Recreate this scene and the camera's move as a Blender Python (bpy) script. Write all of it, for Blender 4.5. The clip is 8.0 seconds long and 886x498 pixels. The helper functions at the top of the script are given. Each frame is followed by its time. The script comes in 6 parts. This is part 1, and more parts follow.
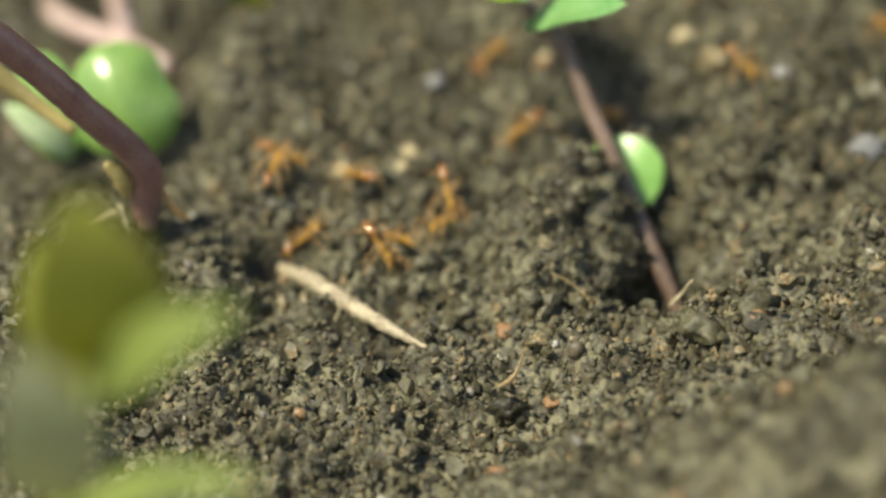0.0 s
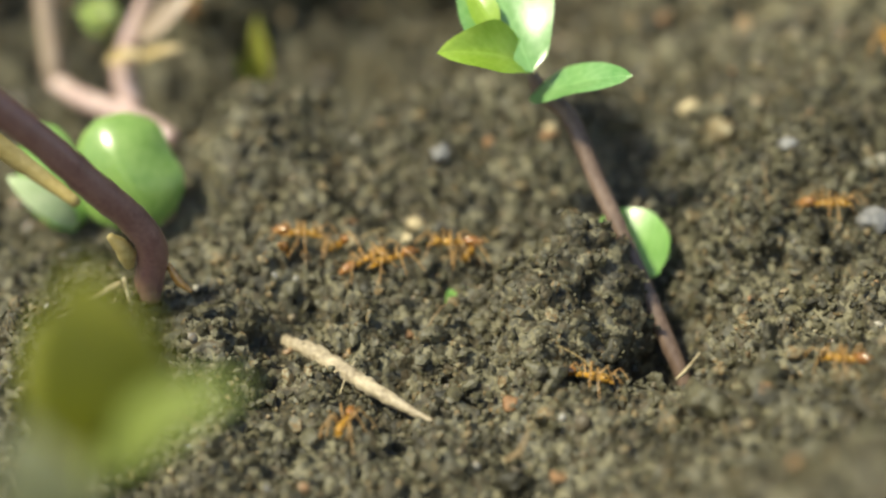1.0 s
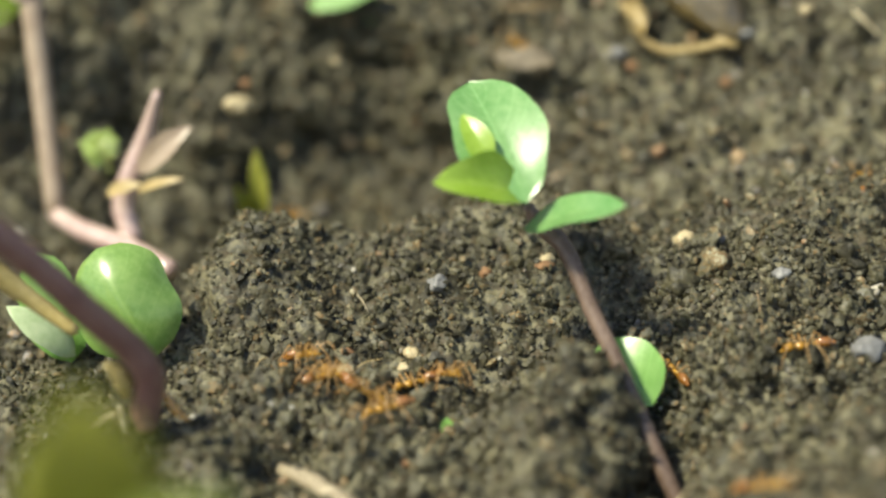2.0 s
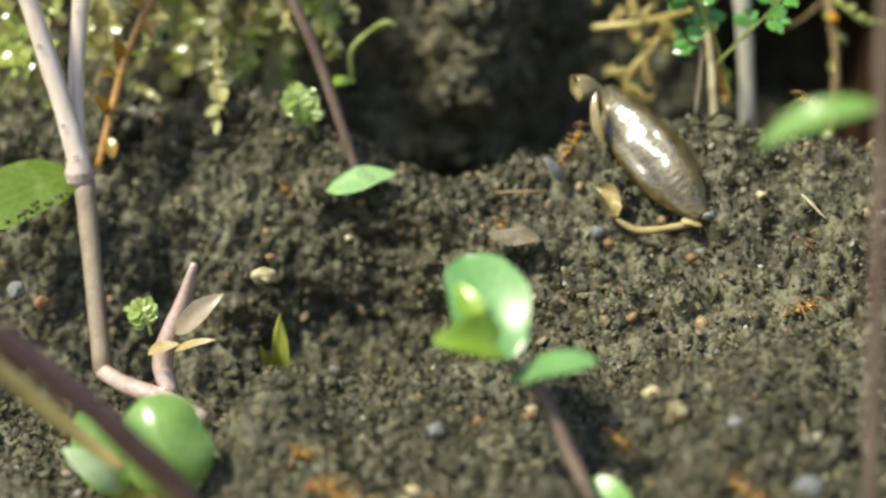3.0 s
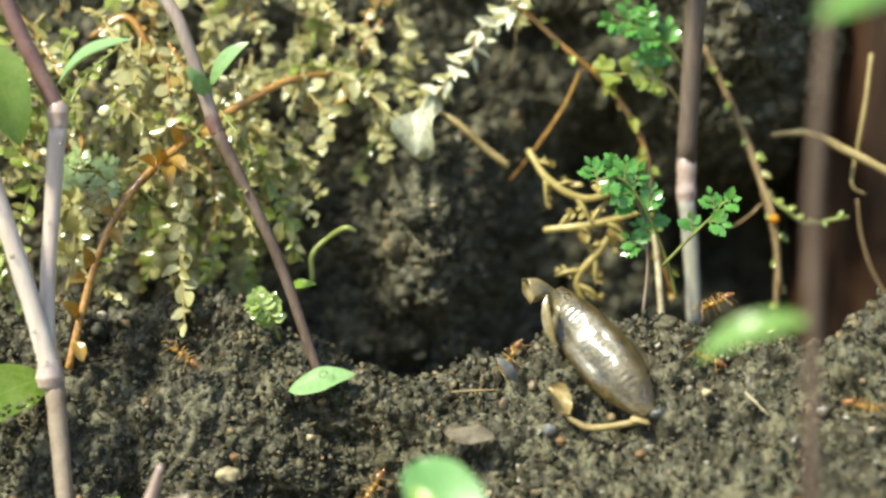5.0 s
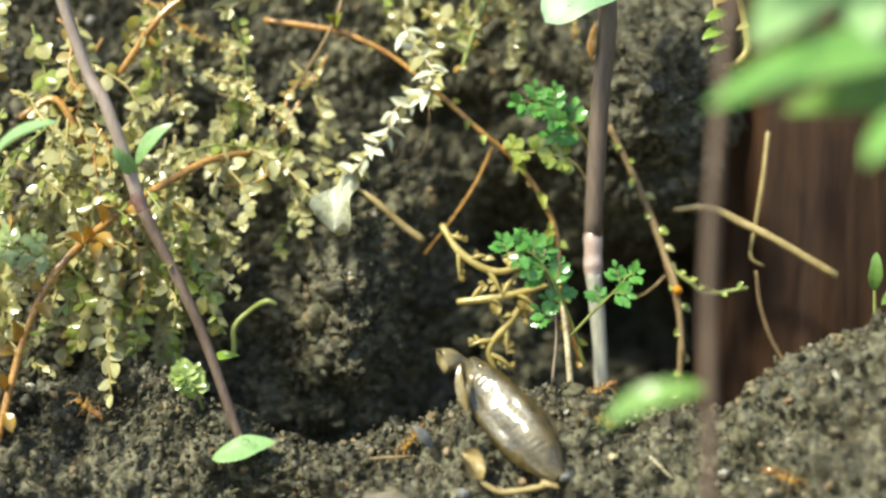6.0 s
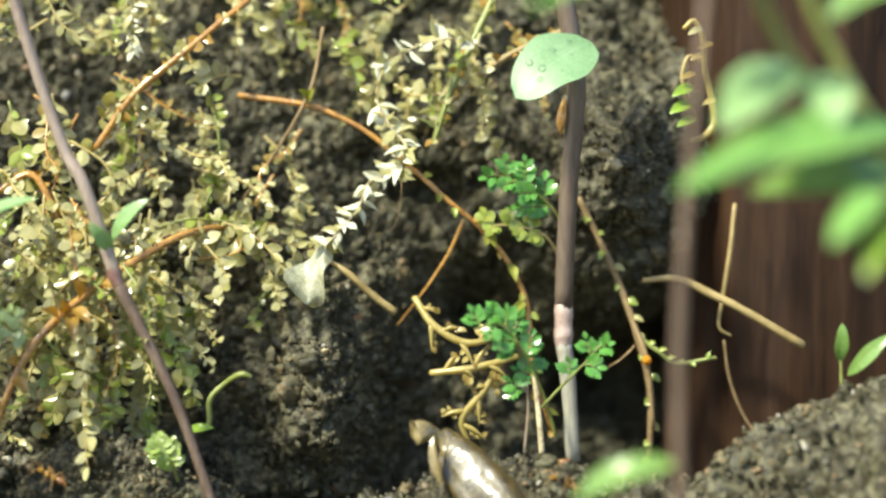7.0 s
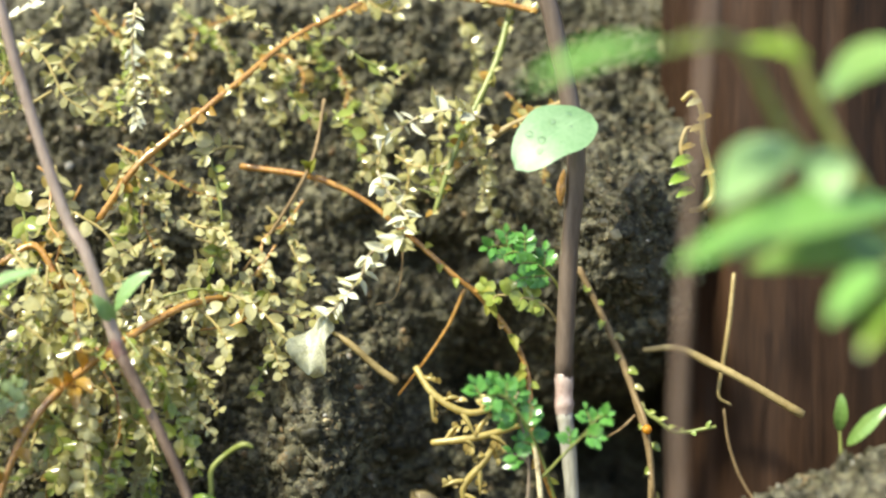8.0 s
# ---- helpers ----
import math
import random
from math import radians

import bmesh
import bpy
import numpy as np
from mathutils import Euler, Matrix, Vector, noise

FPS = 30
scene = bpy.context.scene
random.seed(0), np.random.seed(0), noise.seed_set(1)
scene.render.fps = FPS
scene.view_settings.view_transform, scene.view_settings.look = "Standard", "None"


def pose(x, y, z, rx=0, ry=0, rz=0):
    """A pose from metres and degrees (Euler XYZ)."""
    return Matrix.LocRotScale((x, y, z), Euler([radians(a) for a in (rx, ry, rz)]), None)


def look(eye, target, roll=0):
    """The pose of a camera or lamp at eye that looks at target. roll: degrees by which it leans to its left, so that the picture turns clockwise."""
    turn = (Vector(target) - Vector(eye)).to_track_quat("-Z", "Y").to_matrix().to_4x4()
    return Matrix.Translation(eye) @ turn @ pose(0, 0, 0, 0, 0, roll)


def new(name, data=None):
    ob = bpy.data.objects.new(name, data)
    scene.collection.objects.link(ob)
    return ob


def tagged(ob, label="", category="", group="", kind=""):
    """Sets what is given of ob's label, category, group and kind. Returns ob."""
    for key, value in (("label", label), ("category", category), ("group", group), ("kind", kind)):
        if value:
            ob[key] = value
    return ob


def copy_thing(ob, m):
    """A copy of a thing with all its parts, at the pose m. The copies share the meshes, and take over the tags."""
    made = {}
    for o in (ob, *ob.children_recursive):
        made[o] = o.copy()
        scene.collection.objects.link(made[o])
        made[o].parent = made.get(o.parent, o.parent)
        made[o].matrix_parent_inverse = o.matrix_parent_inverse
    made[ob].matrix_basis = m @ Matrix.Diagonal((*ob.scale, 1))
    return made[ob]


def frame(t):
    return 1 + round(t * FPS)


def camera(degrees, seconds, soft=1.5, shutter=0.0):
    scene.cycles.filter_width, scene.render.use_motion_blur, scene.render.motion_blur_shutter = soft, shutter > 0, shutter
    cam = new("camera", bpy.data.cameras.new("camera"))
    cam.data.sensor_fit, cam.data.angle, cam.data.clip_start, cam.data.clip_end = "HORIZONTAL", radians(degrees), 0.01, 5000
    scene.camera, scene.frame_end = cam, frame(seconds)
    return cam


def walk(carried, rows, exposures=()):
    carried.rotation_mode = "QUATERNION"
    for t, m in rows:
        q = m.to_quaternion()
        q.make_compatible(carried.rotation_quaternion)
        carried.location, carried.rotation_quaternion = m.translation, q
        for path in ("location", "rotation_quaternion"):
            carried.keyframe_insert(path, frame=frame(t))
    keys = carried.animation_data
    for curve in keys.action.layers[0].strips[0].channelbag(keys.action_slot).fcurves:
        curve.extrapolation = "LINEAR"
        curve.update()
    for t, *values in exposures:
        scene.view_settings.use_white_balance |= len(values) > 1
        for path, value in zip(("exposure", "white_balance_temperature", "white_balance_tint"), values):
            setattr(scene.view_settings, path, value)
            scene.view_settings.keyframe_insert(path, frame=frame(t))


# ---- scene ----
# A patch of wet soil with sprouts, moss and an ant trail; lengths below are in millimetres, MM turns them into metres.
MM = 0.001
cam = camera(24.0, 8.0, soft=2.5)
# The focus stays on one resting mark over the bank: as the camera tilts up and draws back, the sharp plane passes from the plain over the ridge to the bank.
focus_mark = new("focus_mark")
focus_mark.empty_display_size = 0.002
focus_mark.location = (0.004, 0.1885, 0.135)
cam.data.dof.use_dof, cam.data.dof.focus_object, cam.data.dof.aperture_fstop = True, focus_mark, 12.5
PATH = [  # seconds, x, y, z, pitch, roll, yaw
    (0.0, 0.006, 0.005, 0.001, -21.456, 0.168, 0.000),
    (0.5, -0.049, 1.098, -0.326, -20.796, 0.240, 0.025),
    (1.0, -0.166, 0.901, -0.159, -19.543, 0.161, 0.088),
    (1.5, 0.569, 2.472, -0.662, -17.633, 0.035, 0.309),
    (1.7, 0.479, 2.246, -0.805, -16.753, 0.030, 0.209),
    (2.8, 1.479, -17.315, 1.872, -12.103, 0.356, 0.568),
    (3.0, 1.855, -22.680, 2.985, -10.645, 0.250, 0.669),
    (3.5, 1.303, -26.172, 4.632, -8.695, 0.223, 0.400),
    (4.0, 1.118, -26.645, 5.891, -7.434, 0.185, 0.216),
    (4.5, 1.735, -27.665, 6.968, -6.678, 0.140, 0.292),
    (5.0, 2.849, -29.688, 8.142, -6.303, -0.083, -0.236),
    (5.2, 2.986, -32.135, 8.811, -5.801, -0.157, -0.828),
    (6.3, 2.791, -39.252, 10.279, -4.308, -0.237, -2.903),
    (6.5, 2.593, -39.680, 10.885, -4.158, -0.329, -3.149),
    (7.0, 2.191, -41.070, 12.037, -3.062, -0.336, -3.420),
    (7.5, 2.088, -41.929, 12.808, -2.013, -0.362, -3.413),
    (8.0, 2.131, -42.356, 13.546, -1.496, -0.409, -3.406),
]
walk(cam, [(t, pose(x * MM, y * MM, z * MM) @ pose(0, 0, 0, 90 + p, 0, yaw) @ pose(0, 0, 0, 0, 0, r)) for t, x, y, z, p, r, yaw in PATH],
     exposures=[(0, 0.28, 6900, 10), (1.7, 0.30, 6800, 10), (2.8, 0.22, 6550, 8), (4.5, 0.38, 6450, 6), (6.5, 0.52, 6500, 6), (8, 0.6, 6550, 9)])

# ---- light ----
SUN_EL, SUN_AZ = 50.0, 232.0   # degrees; the azimuth is clockwise from +y
world = bpy.data.worlds.new("sky")
scene.world = world
world.use_nodes = True
sky = world.node_tree.nodes.new("ShaderNodeTexSky")
sky.sky_type, sky.sun_disc = "NISHITA", False
sky.sun_elevation, sky.sun_rotation = radians(SUN_EL), radians(SUN_AZ)
world.node_tree.nodes["Background"].inputs[1].default_value = 0.15
world.node_tree.links.new(sky.outputs[0], world.node_tree.nodes["Background"].inputs[0])
sun = new("sun", bpy.data.lights.new("sun", "SUN"))
sun.data.energy, sun.data.angle, sun.data.color = 5.0, radians(7.0), (1.0, 0.98, 0.78)
SUN_DIR = Vector((math.sin(radians(SUN_AZ)) * math.cos(radians(SUN_EL)), math.cos(radians(SUN_AZ)) * math.cos(radians(SUN_EL)), math.sin(radians(SUN_EL))))
sun.matrix_world = look(SUN_DIR * 2, (0, 0, 0))


# ---- materials ----
def material(name, dark, light, rough=0.6, scale=900.0, bump=0.3, gloss=0.5, passing=0.0, island=0.0, ramp=(0.3, 0.7), detail=4.0, coat=0.0, fine=6.0, stretch=None, coat_rough=0.12, veins=0.0):
    """A surface between two colours, mottled at two scales; passing: the share of light that passes a thin blade."""
    m = bpy.data.materials.new(name)
    m.use_nodes = True
    n, l = m.node_tree.nodes, m.node_tree.links
    b = n["Principled BSDF"]
    co = n.new("ShaderNodeTexCoord")
    big, small = n.new("ShaderNodeTexNoise"), n.new("ShaderNodeTexNoise")
    big.inputs["Scale"].default_value, small.inputs["Scale"].default_value = scale, scale * fine
    big.inputs["Detail"].default_value = small.inputs["Detail"].default_value = detail
    mix = n.new("ShaderNodeMath")
    mix.operation = "MULTIPLY_ADD"
    mix.inputs[1].default_value = 0.45
    half = n.new("ShaderNodeMath")
    half.operation = "MULTIPLY"
    half.inputs[1].default_value = 0.55
    where = co.outputs["Object"]
    if stretch:
        mp = n.new("ShaderNodeMapping")
        mp.inputs["Scale"].default_value = stretch
        l.new(where, mp.inputs["Vector"])
        where = mp.outputs[0]
    for tex in (big, small):
        l.new(where, tex.inputs["Vector"])
    l.new(big.outputs["Fac"], half.inputs[0])
    l.new(small.outputs["Fac"], mix.inputs[0])
    l.new(half.outputs[0], mix.inputs[2])
    fac = mix.outputs[0]
    if island:
        geo, add = n.new("ShaderNodeNewGeometry"), n.new("ShaderNodeMath")
        add.operation = "MULTIPLY_ADD"
        add.inputs[1].default_value = island
        off = n.new("ShaderNodeMath")
        off.operation = "SUBTRACT"
        off.inputs[1].default_value = island / 2
        l.new(geo.outputs["Random Per Island"], add.inputs[0])
        l.new(fac, add.inputs[2])
        l.new(add.outputs[0], off.inputs[0])
        fac = off.outputs[0]
    cr = n.new("ShaderNodeValToRGB")
    cr.color_ramp.elements[0].position, cr.color_ramp.elements[1].position = ramp
    cr.color_ramp.elements[0].color, cr.color_ramp.elements[1].color = (*dark, 1), (*light, 1)
    l.new(fac, cr.inputs[0])
    colour = cr.outputs[0]
    if veins:
        # a midrib and side veins, along the blade's own length and width
        uv, sep = n.new("ShaderNodeUVMap"), n.new("ShaderNodeSeparateXYZ")
        l.new(uv.outputs[0], sep.inputs[0])

        def calc(op, a, c, d=None):
            k = n.new("ShaderNodeMath")
            k.operation = op
            for slot, v in zip(k.inputs, (a, c, d)):
                if isinstance(v, (int, float)):
                    slot.default_value = v
                elif v is not None:
                    l.new(v, slot)
            return k.outputs[0]
        across = calc("ABSOLUTE", calc("SUBTRACT", sep.outputs[1], 0.5), 0)
        mid = calc("LESS_THAN", across, 0.018)
        side = calc("GREATER_THAN", calc("SINE", calc("MULTIPLY", calc("SUBTRACT", sep.outputs[0], calc("MULTIPLY", across, 0.7)), 44.0), 0), 0.93)
        soft = calc("MULTIPLY", calc("MAXIMUM", mid, calc("MULTIPLY", side, 0.5)), veins)
        pale = n.new("ShaderNodeMixRGB")
        pale.inputs[2].default_value = (*[min(1.0, v * 1.5 + 0.06) for v in light], 1)
        l.new(soft, pale.inputs[0])
        l.new(colour, pale.inputs[1])
        colour = pale.outputs[0]
    l.new(colour, b.inputs["Base Color"])
    b.inputs["Roughness"].default_value = rough
    b.inputs["Specular IOR Level"].default_value = gloss
    b.inputs["Coat Weight"].default_value = coat
    b.inputs["Coat Roughness"].default_value = coat_rough
    if bump:
        bp = n.new("ShaderNodeBump")
        bp.inputs["Strength"].default_value, bp.inputs["Distance"].default_value = bump, 0.15 * MM
        l.new(fac if not island else mix.outputs[0], bp.inputs["Height"])
        l.new(bp.outputs[0], b.inputs["Normal"])
    if passing:
        tr, ms = n.new("ShaderNodeBsdfTranslucent"), n.new("ShaderNodeMixShader")
        bright = n.new("ShaderNodeMixRGB")
        bright.blend_type = "MULTIPLY"
        bright.inputs[0].default_value, bright.inputs[2].default_value = 1.0, (1.0, 1.0, 0.45, 1)
        l.new(colour, bright.inputs[1])
        l.new(bright.outputs[0], tr.inputs[0])
        ms.inputs[0].default_value = passing
        l.new(b.outputs[0], ms.inputs[1])
        l.new(tr.outputs[0], ms.inputs[2])
        l.new(ms.outputs[0], n["Material Output"].inputs[0])
    return m


def soil_material():
    """Bare soil: packed crumbs of two sizes, each with its own tone, under patches of damp."""
    m = bpy.data.materials.new("soil")
    m.use_nodes = True
    n, l = m.node_tree.nodes, m.node_tree.links
    b = n["Principled BSDF"]
    co, warp, add = n.new("ShaderNodeTexCoord"), n.new("ShaderNodeTexNoise"), n.new("ShaderNodeMixRGB")
    warp.inputs["Scale"].default_value, warp.inputs["Detail"].default_value = 1500, 3
    add.blend_type, add.inputs[0].default_value = "ADD", 0.0006
    l.new(co.outputs["Object"], warp.inputs["Vector"])
    l.new(co.outputs["Object"], add.inputs[1])
    l.new(warp.outputs["Color"], add.inputs[2])
    tone, height = None, None
    for scale, share in ((1100, 0.5), (2600, 0.32)):
        v = n.new("ShaderNodeTexVoronoi")
        v.inputs["Scale"].default_value = scale
        l.new(add.outputs[0], v.inputs["Vector"])
        grey = n.new("ShaderNodeSeparateColor")
        l.new(v.outputs["Color"], grey.inputs[0])
        for kind, src in (("tone", grey.outputs[0]), ("height", v.outputs["Distance"])):
            k = n.new("ShaderNodeMath")
            k.operation = "MULTIPLY_ADD"
            k.inputs[1].default_value = share if kind == "tone" else -share
            l.new(src, k.inputs[0])
            old = tone if kind == "tone" else height
            if old:
                l.new(old, k.inputs[2])
            else:
                k.inputs[2].default_value = 0.0 if kind == "tone" else 1.0
            if kind == "tone":
                tone = k.outputs[0]
            else:
                height = k.outputs[0]
    damp, mix, cr = n.new("ShaderNodeTexNoise"), n.new("ShaderNodeMath"), n.new("ShaderNodeValToRGB")
    damp.inputs["Scale"].default_value, damp.inputs["Detail"].default_value = 130, 6
    l.new(co.outputs["Object"], damp.inputs["Vector"])
    mix.operation = "MULTIPLY_ADD"
    mix.inputs[1].default_value = 0.8
    l.new(damp.outputs["Fac"], mix.inputs[0])
    l.new(tone, mix.inputs[2])
    # Base tones sit below the loose crumbs', painting shade into the gaps between them.
    e = cr.color_ramp.elements
    e[0].position, e[0].color = 0.34, (0.015, 0.014, 0.008, 1)
    e[1].position, e[1].color = 1.0, (0.161, 0.145, 0.084, 1)
    for at, col in ((0.52, (0.028, 0.024, 0.013)), (0.66, (0.048, 0.042, 0.022)), (0.75, (0.065, 0.048, 0.023)), (0.82, (0.073, 0.065, 0.035)), (0.90, (0.073, 0.070, 0.052))):
        e.new(at).color = (*col, 1)
    l.new(mix.outputs[0], cr.inputs[0])
    l.new(cr.outputs[0], b.inputs["Base Color"])
    b.inputs["Roughness"].default_value, b.inputs["Specular IOR Level"].default_value = 0.62, 0.4
    bp = n.new("ShaderNodeBump")
    bp.inputs["Strength"].default_value, bp.inputs["Distance"].default_value = 0.7, 0.4 * MM
    l.new(height, bp.inputs["Height"])
    l.new(bp.outputs[0], b.inputs["Normal"])
    return m


SOIL = soil_material()
CRUMB = material("soil crumb", (0.016, 0.014, 0.008), (0.342, 0.319, 0.224), 0.55, 700, 0.8, 0.4, island=0.34, ramp=(0.16, 0.84), detail=5)


def grain_colours(m, stops):
    """Gives each loose grain one of several colours."""
    e = next(x for x in m.node_tree.nodes if x.type == "VALTORGB").color_ramp.elements
    for at, col in stops:
        e.new(at).color = (*col, 1)


grain_colours(CRUMB, ((0.36, (0.030, 0.027, 0.015)), (0.48, (0.070, 0.062, 0.033)), (0.56, (0.104, 0.094, 0.048)), (0.61, (0.112, 0.108, 0.085)), (0.65, (0.139, 0.123, 0.063)), (0.69, (0.182, 0.099, 0.037)), (0.73, (0.239, 0.213, 0.122))))
LEAF = material("leaf", (0.17, 0.33, 0.06), (0.33, 0.50, 0.14), 0.25, 350, 0.15, 0.5, passing=0.3, veins=0.12, coat=1.0, coat_rough=0.27)
LEAF_PALE = material("pale leaf", (0.13, 0.33, 0.08), (0.30, 0.51, 0.20), 0.3, 350, 0.2, 0.5, passing=0.3, veins=0.22, coat=0.7, coat_rough=0.22)
LEAF_YELLOW = material("yellowing leaf", (0.36, 0.38, 0.05), (0.54, 0.53, 0.12), 0.4, 300, 0.15, 0.4, passing=0.5, veins=0.15)
LEAF_DARK = material("dark leaf", (0.05, 0.15, 0.03), (0.12, 0.28, 0.06), 0.3, 350, 0.15, 0.5, passing=0.3, veins=0.22, coat=0.25, coat_rough=0.2)
FERN = material("fern leaf", (0.10, 0.34, 0.05), (0.28, 0.60, 0.14), 0.2, 700, 0.2, 0.7, passing=0.4, coat=0.6, coat_rough=0.15)
MOSS = material("moss leaf", (0.36, 0.34, 0.09), (0.70, 0.65, 0.30), 0.22, 500, 0.15, 0.7, passing=0.5, island=0.5, coat=0.8)
MOSS_WHITE = material("bleached moss leaf", (0.80, 0.79, 0.62), (0.92, 0.91, 0.80), 0.22, 500, 0.15, 0.6, passing=0.3, island=0.4)
MOSS_DEAD = material("withered frond", (0.32, 0.22, 0.05), (0.58, 0.43, 0.13), 0.35, 500, 0.25, 0.6, passing=0.4, island=0.4)
STEM_DARK = material("dark purple stem", (0.08, 0.05, 0.036), (0.24, 0.168, 0.125), 0.36, 600, 0.45, 0.45, stretch=(1, 1, 0.3))
STEM_PURPLE = material("purple stem", (0.15, 0.065, 0.058), (0.30, 0.17, 0.14), 0.32, 500, 0.35, 0.6, coat=0.3, coat_rough=0.3)
STEM_PINK = material("pink stem", (0.38, 0.22, 0.19), (0.68, 0.53, 0.45), 0.25, 300, 0.2, 1.0, coat=1.0, coat_rough=0.34)
STEM_LILAC = material("lilac stem", (0.25, 0.175, 0.14), (0.46, 0.36, 0.30), 0.3, 500, 0.3, 0.7, stretch=(1, 1, 0.25))
STEM_PALE = material("pale greyish stem", (0.30, 0.27, 0.21), (0.58, 0.55, 0.46), 0.25, 420, 0.3, 0.7, stretch=(1, 1, 0.2), coat=0.5, coat_rough=0.2)
STEM_BROWN = material("soft brown stem", (0.10, 0.07, 0.052), (0.23, 0.17, 0.13), 0.32, 420, 0.3, 0.6, stretch=(1, 1, 0.2))
STEM_TAN = material("tan stem", (0.24, 0.17, 0.12), (0.42, 0.33, 0.24), 0.4, 400, 0.25, 0.5)
STEM_ORANGE = material("orange runner", (0.30, 0.12, 0.02), (0.74, 0.40, 0.10), 0.2, 420, 0.6, 0.9, ramp=(0.34, 0.62), coat=0.6, coat_rough=0.15, passing=0.15)
STEM_YELLOW = material("yellow stem", (0.36, 0.27, 0.08), (0.60, 0.48, 0.2), 0.4, 400, 0.2, 0.5)
ROOT = material("rootlet", (0.16, 0.10, 0.045), (0.40, 0.28, 0.14), 0.6, 700, 0.3, 0.4)
STRAW = material("straw", (0.24, 0.18, 0.09), (0.72, 0.62, 0.40), 0.55, 420, 0.9, 0.45, ramp=(0.34, 0.62))
DRY_TWIG = material("dry twig", (0.17, 0.13, 0.08), (0.50, 0.42, 0.28), 0.55, 420, 1.0, 0.45, ramp=(0.34, 0.62))
WOOD = material("wet wood", (0.018, 0.009, 0.005), (0.068, 0.034, 0.018), 0.5, 420, 1.0, 0.22, stretch=(1, 1, 0.08))
HUSK = material("brown husk", (0.018, 0.012, 0.003), (0.15, 0.105, 0.03), 0.42, 700, 1.0, 0.6, coat=0.8, coat_rough=0.13, ramp=(0.36, 0.66))

LEAF_LIGHT = material("light green leaf", (0.20, 0.44, 0.08), (0.36, 0.62, 0.18), 0.3, 350, 0.2, 0.5, passing=0.35, veins=0.22, coat=0.22, coat_rough=0.3)
LEAF_LIME = material("lime leaf", (0.28, 0.46, 0.04), (0.45, 0.62, 0.11), 0.25, 350, 0.15, 0.5, passing=0.45, veins=0.18, coat=0.25, coat_rough=0.2)
LEAF_JADE = material("jade leaf", (0.20, 0.38, 0.17), (0.34, 0.52, 0.29), 0.45, 350, 0.2, 0.5, passing=0.3, veins=0.12, coat=0.45, coat_rough=0.42)
LEAF_SOFT = material("greyish leaf", (0.46, 0.48, 0.26), (0.62, 0.62, 0.42), 0.5, 300, 0.15, 0.4, passing=0.45)
LEAF_WHITE = material("whitish leaf", (0.45, 0.58, 0.30), (0.70, 0.78, 0.52), 0.4, 300, 0.15, 0.4, passing=0.3)
LEAF_GHOST = material("limp whitish leaf", (0.50, 0.49, 0.32), (0.92, 0.91, 0.74), 0.16, 650, 0.8, 0.8, passing=0.35, veins=0.5, coat=0.5, coat_rough=0.1, ramp=(0.38, 0.6))
LEAF_OLIVE = material("olive leaf", (0.17, 0.28, 0.03), (0.32, 0.44, 0.09), 0.2, 350, 0.2, 0.6, passing=0.5, veins=0.15, coat=0.4, coat_rough=0.25)
LEAF_DUN = material("dull yellow-green leaf", (0.20, 0.26, 0.05), (0.32, 0.38, 0.11), 0.4, 300, 0.15, 0.4, passing=0.45)
LEAF_SHEEN = material("wet pale leaf", (0.24, 0.44, 0.14), (0.44, 0.63, 0.28), 0.3, 350, 0.15, 0.6, passing=0.3, coat=1.0, coat_rough=0.25)
FERN_PALE = material("pale fern leaf", (0.38, 0.48, 0.14), (0.68, 0.78, 0.42), 0.2, 700, 0.2, 0.8, passing=0.35, coat=0.5)
TUFT = material("tuft leaf", (0.36, 0.50, 0.07), (0.68, 0.78, 0.32), 0.18, 700, 0.2, 0.8, passing=0.4, coat=0.6)
FROND = material("yellow frond", (0.50, 0.38, 0.09), (0.82, 0.68, 0.28), 0.3, 600, 0.25, 0.7, passing=0.4, coat=0.4)
MOSS_PALE = material("pale moss leaf", (0.54, 0.50, 0.22), (0.80, 0.76, 0.46), 0.26, 500, 0.15, 0.6, passing=0.45, island=0.5, coat=0.45)
MOSS_GREEN = material("green moss leaf", (0.27, 0.34, 0.05), (0.52, 0.58, 0.14), 0.2, 500, 0.15, 0.7, passing=0.4, island=0.5, coat=0.4)
STEM_SILVER = material("silvery pink stem", (0.62, 0.45, 0.38), (0.88, 0.76, 0.66), 0.3, 260, 0.2, 0.6, stretch=(1, 1, 0.2), coat=0.5, coat_rough=0.3)
STEM_GREEN = material("green stem", (0.16, 0.20, 0.04), (0.32, 0.34, 0.10), 0.35, 500, 0.2, 0.5)
STRAW_DARK = material("tan straw", (0.22, 0.15, 0.05), (0.50, 0.38, 0.17), 0.45, 500, 0.4, 0.5)
HUSK_TAN = material("tan husk", (0.14, 0.10, 0.04), (0.36, 0.28, 0.13), 0.25, 600, 0.3, 0.8, coat=0.4)
PEBBLE_ORANGE = material("orange pebble", (0.36, 0.17, 0.04), (0.58, 0.32, 0.10), 0.5, 800, 0.4, 0.5)
PEBBLE_TAN = material("tan pebble", (0.34, 0.26, 0.13), (0.62, 0.52, 0.32), 0.55, 800, 0.5, 0.5)
FLAKE = material("bark flake", (0.09, 0.07, 0.045), (0.27, 0.22, 0.15), 0.6, 800, 0.6, 0.4)
PEBBLE_RUST = material("rust pebble", (0.15, 0.075, 0.035), (0.33, 0.19, 0.09), 0.7, 800, 0.5, 0.4)
PEBBLE_GREY = material("grey pebble", (0.10, 0.10, 0.10), (0.32, 0.31, 0.29), 0.5, 800, 0.5, 0.5)
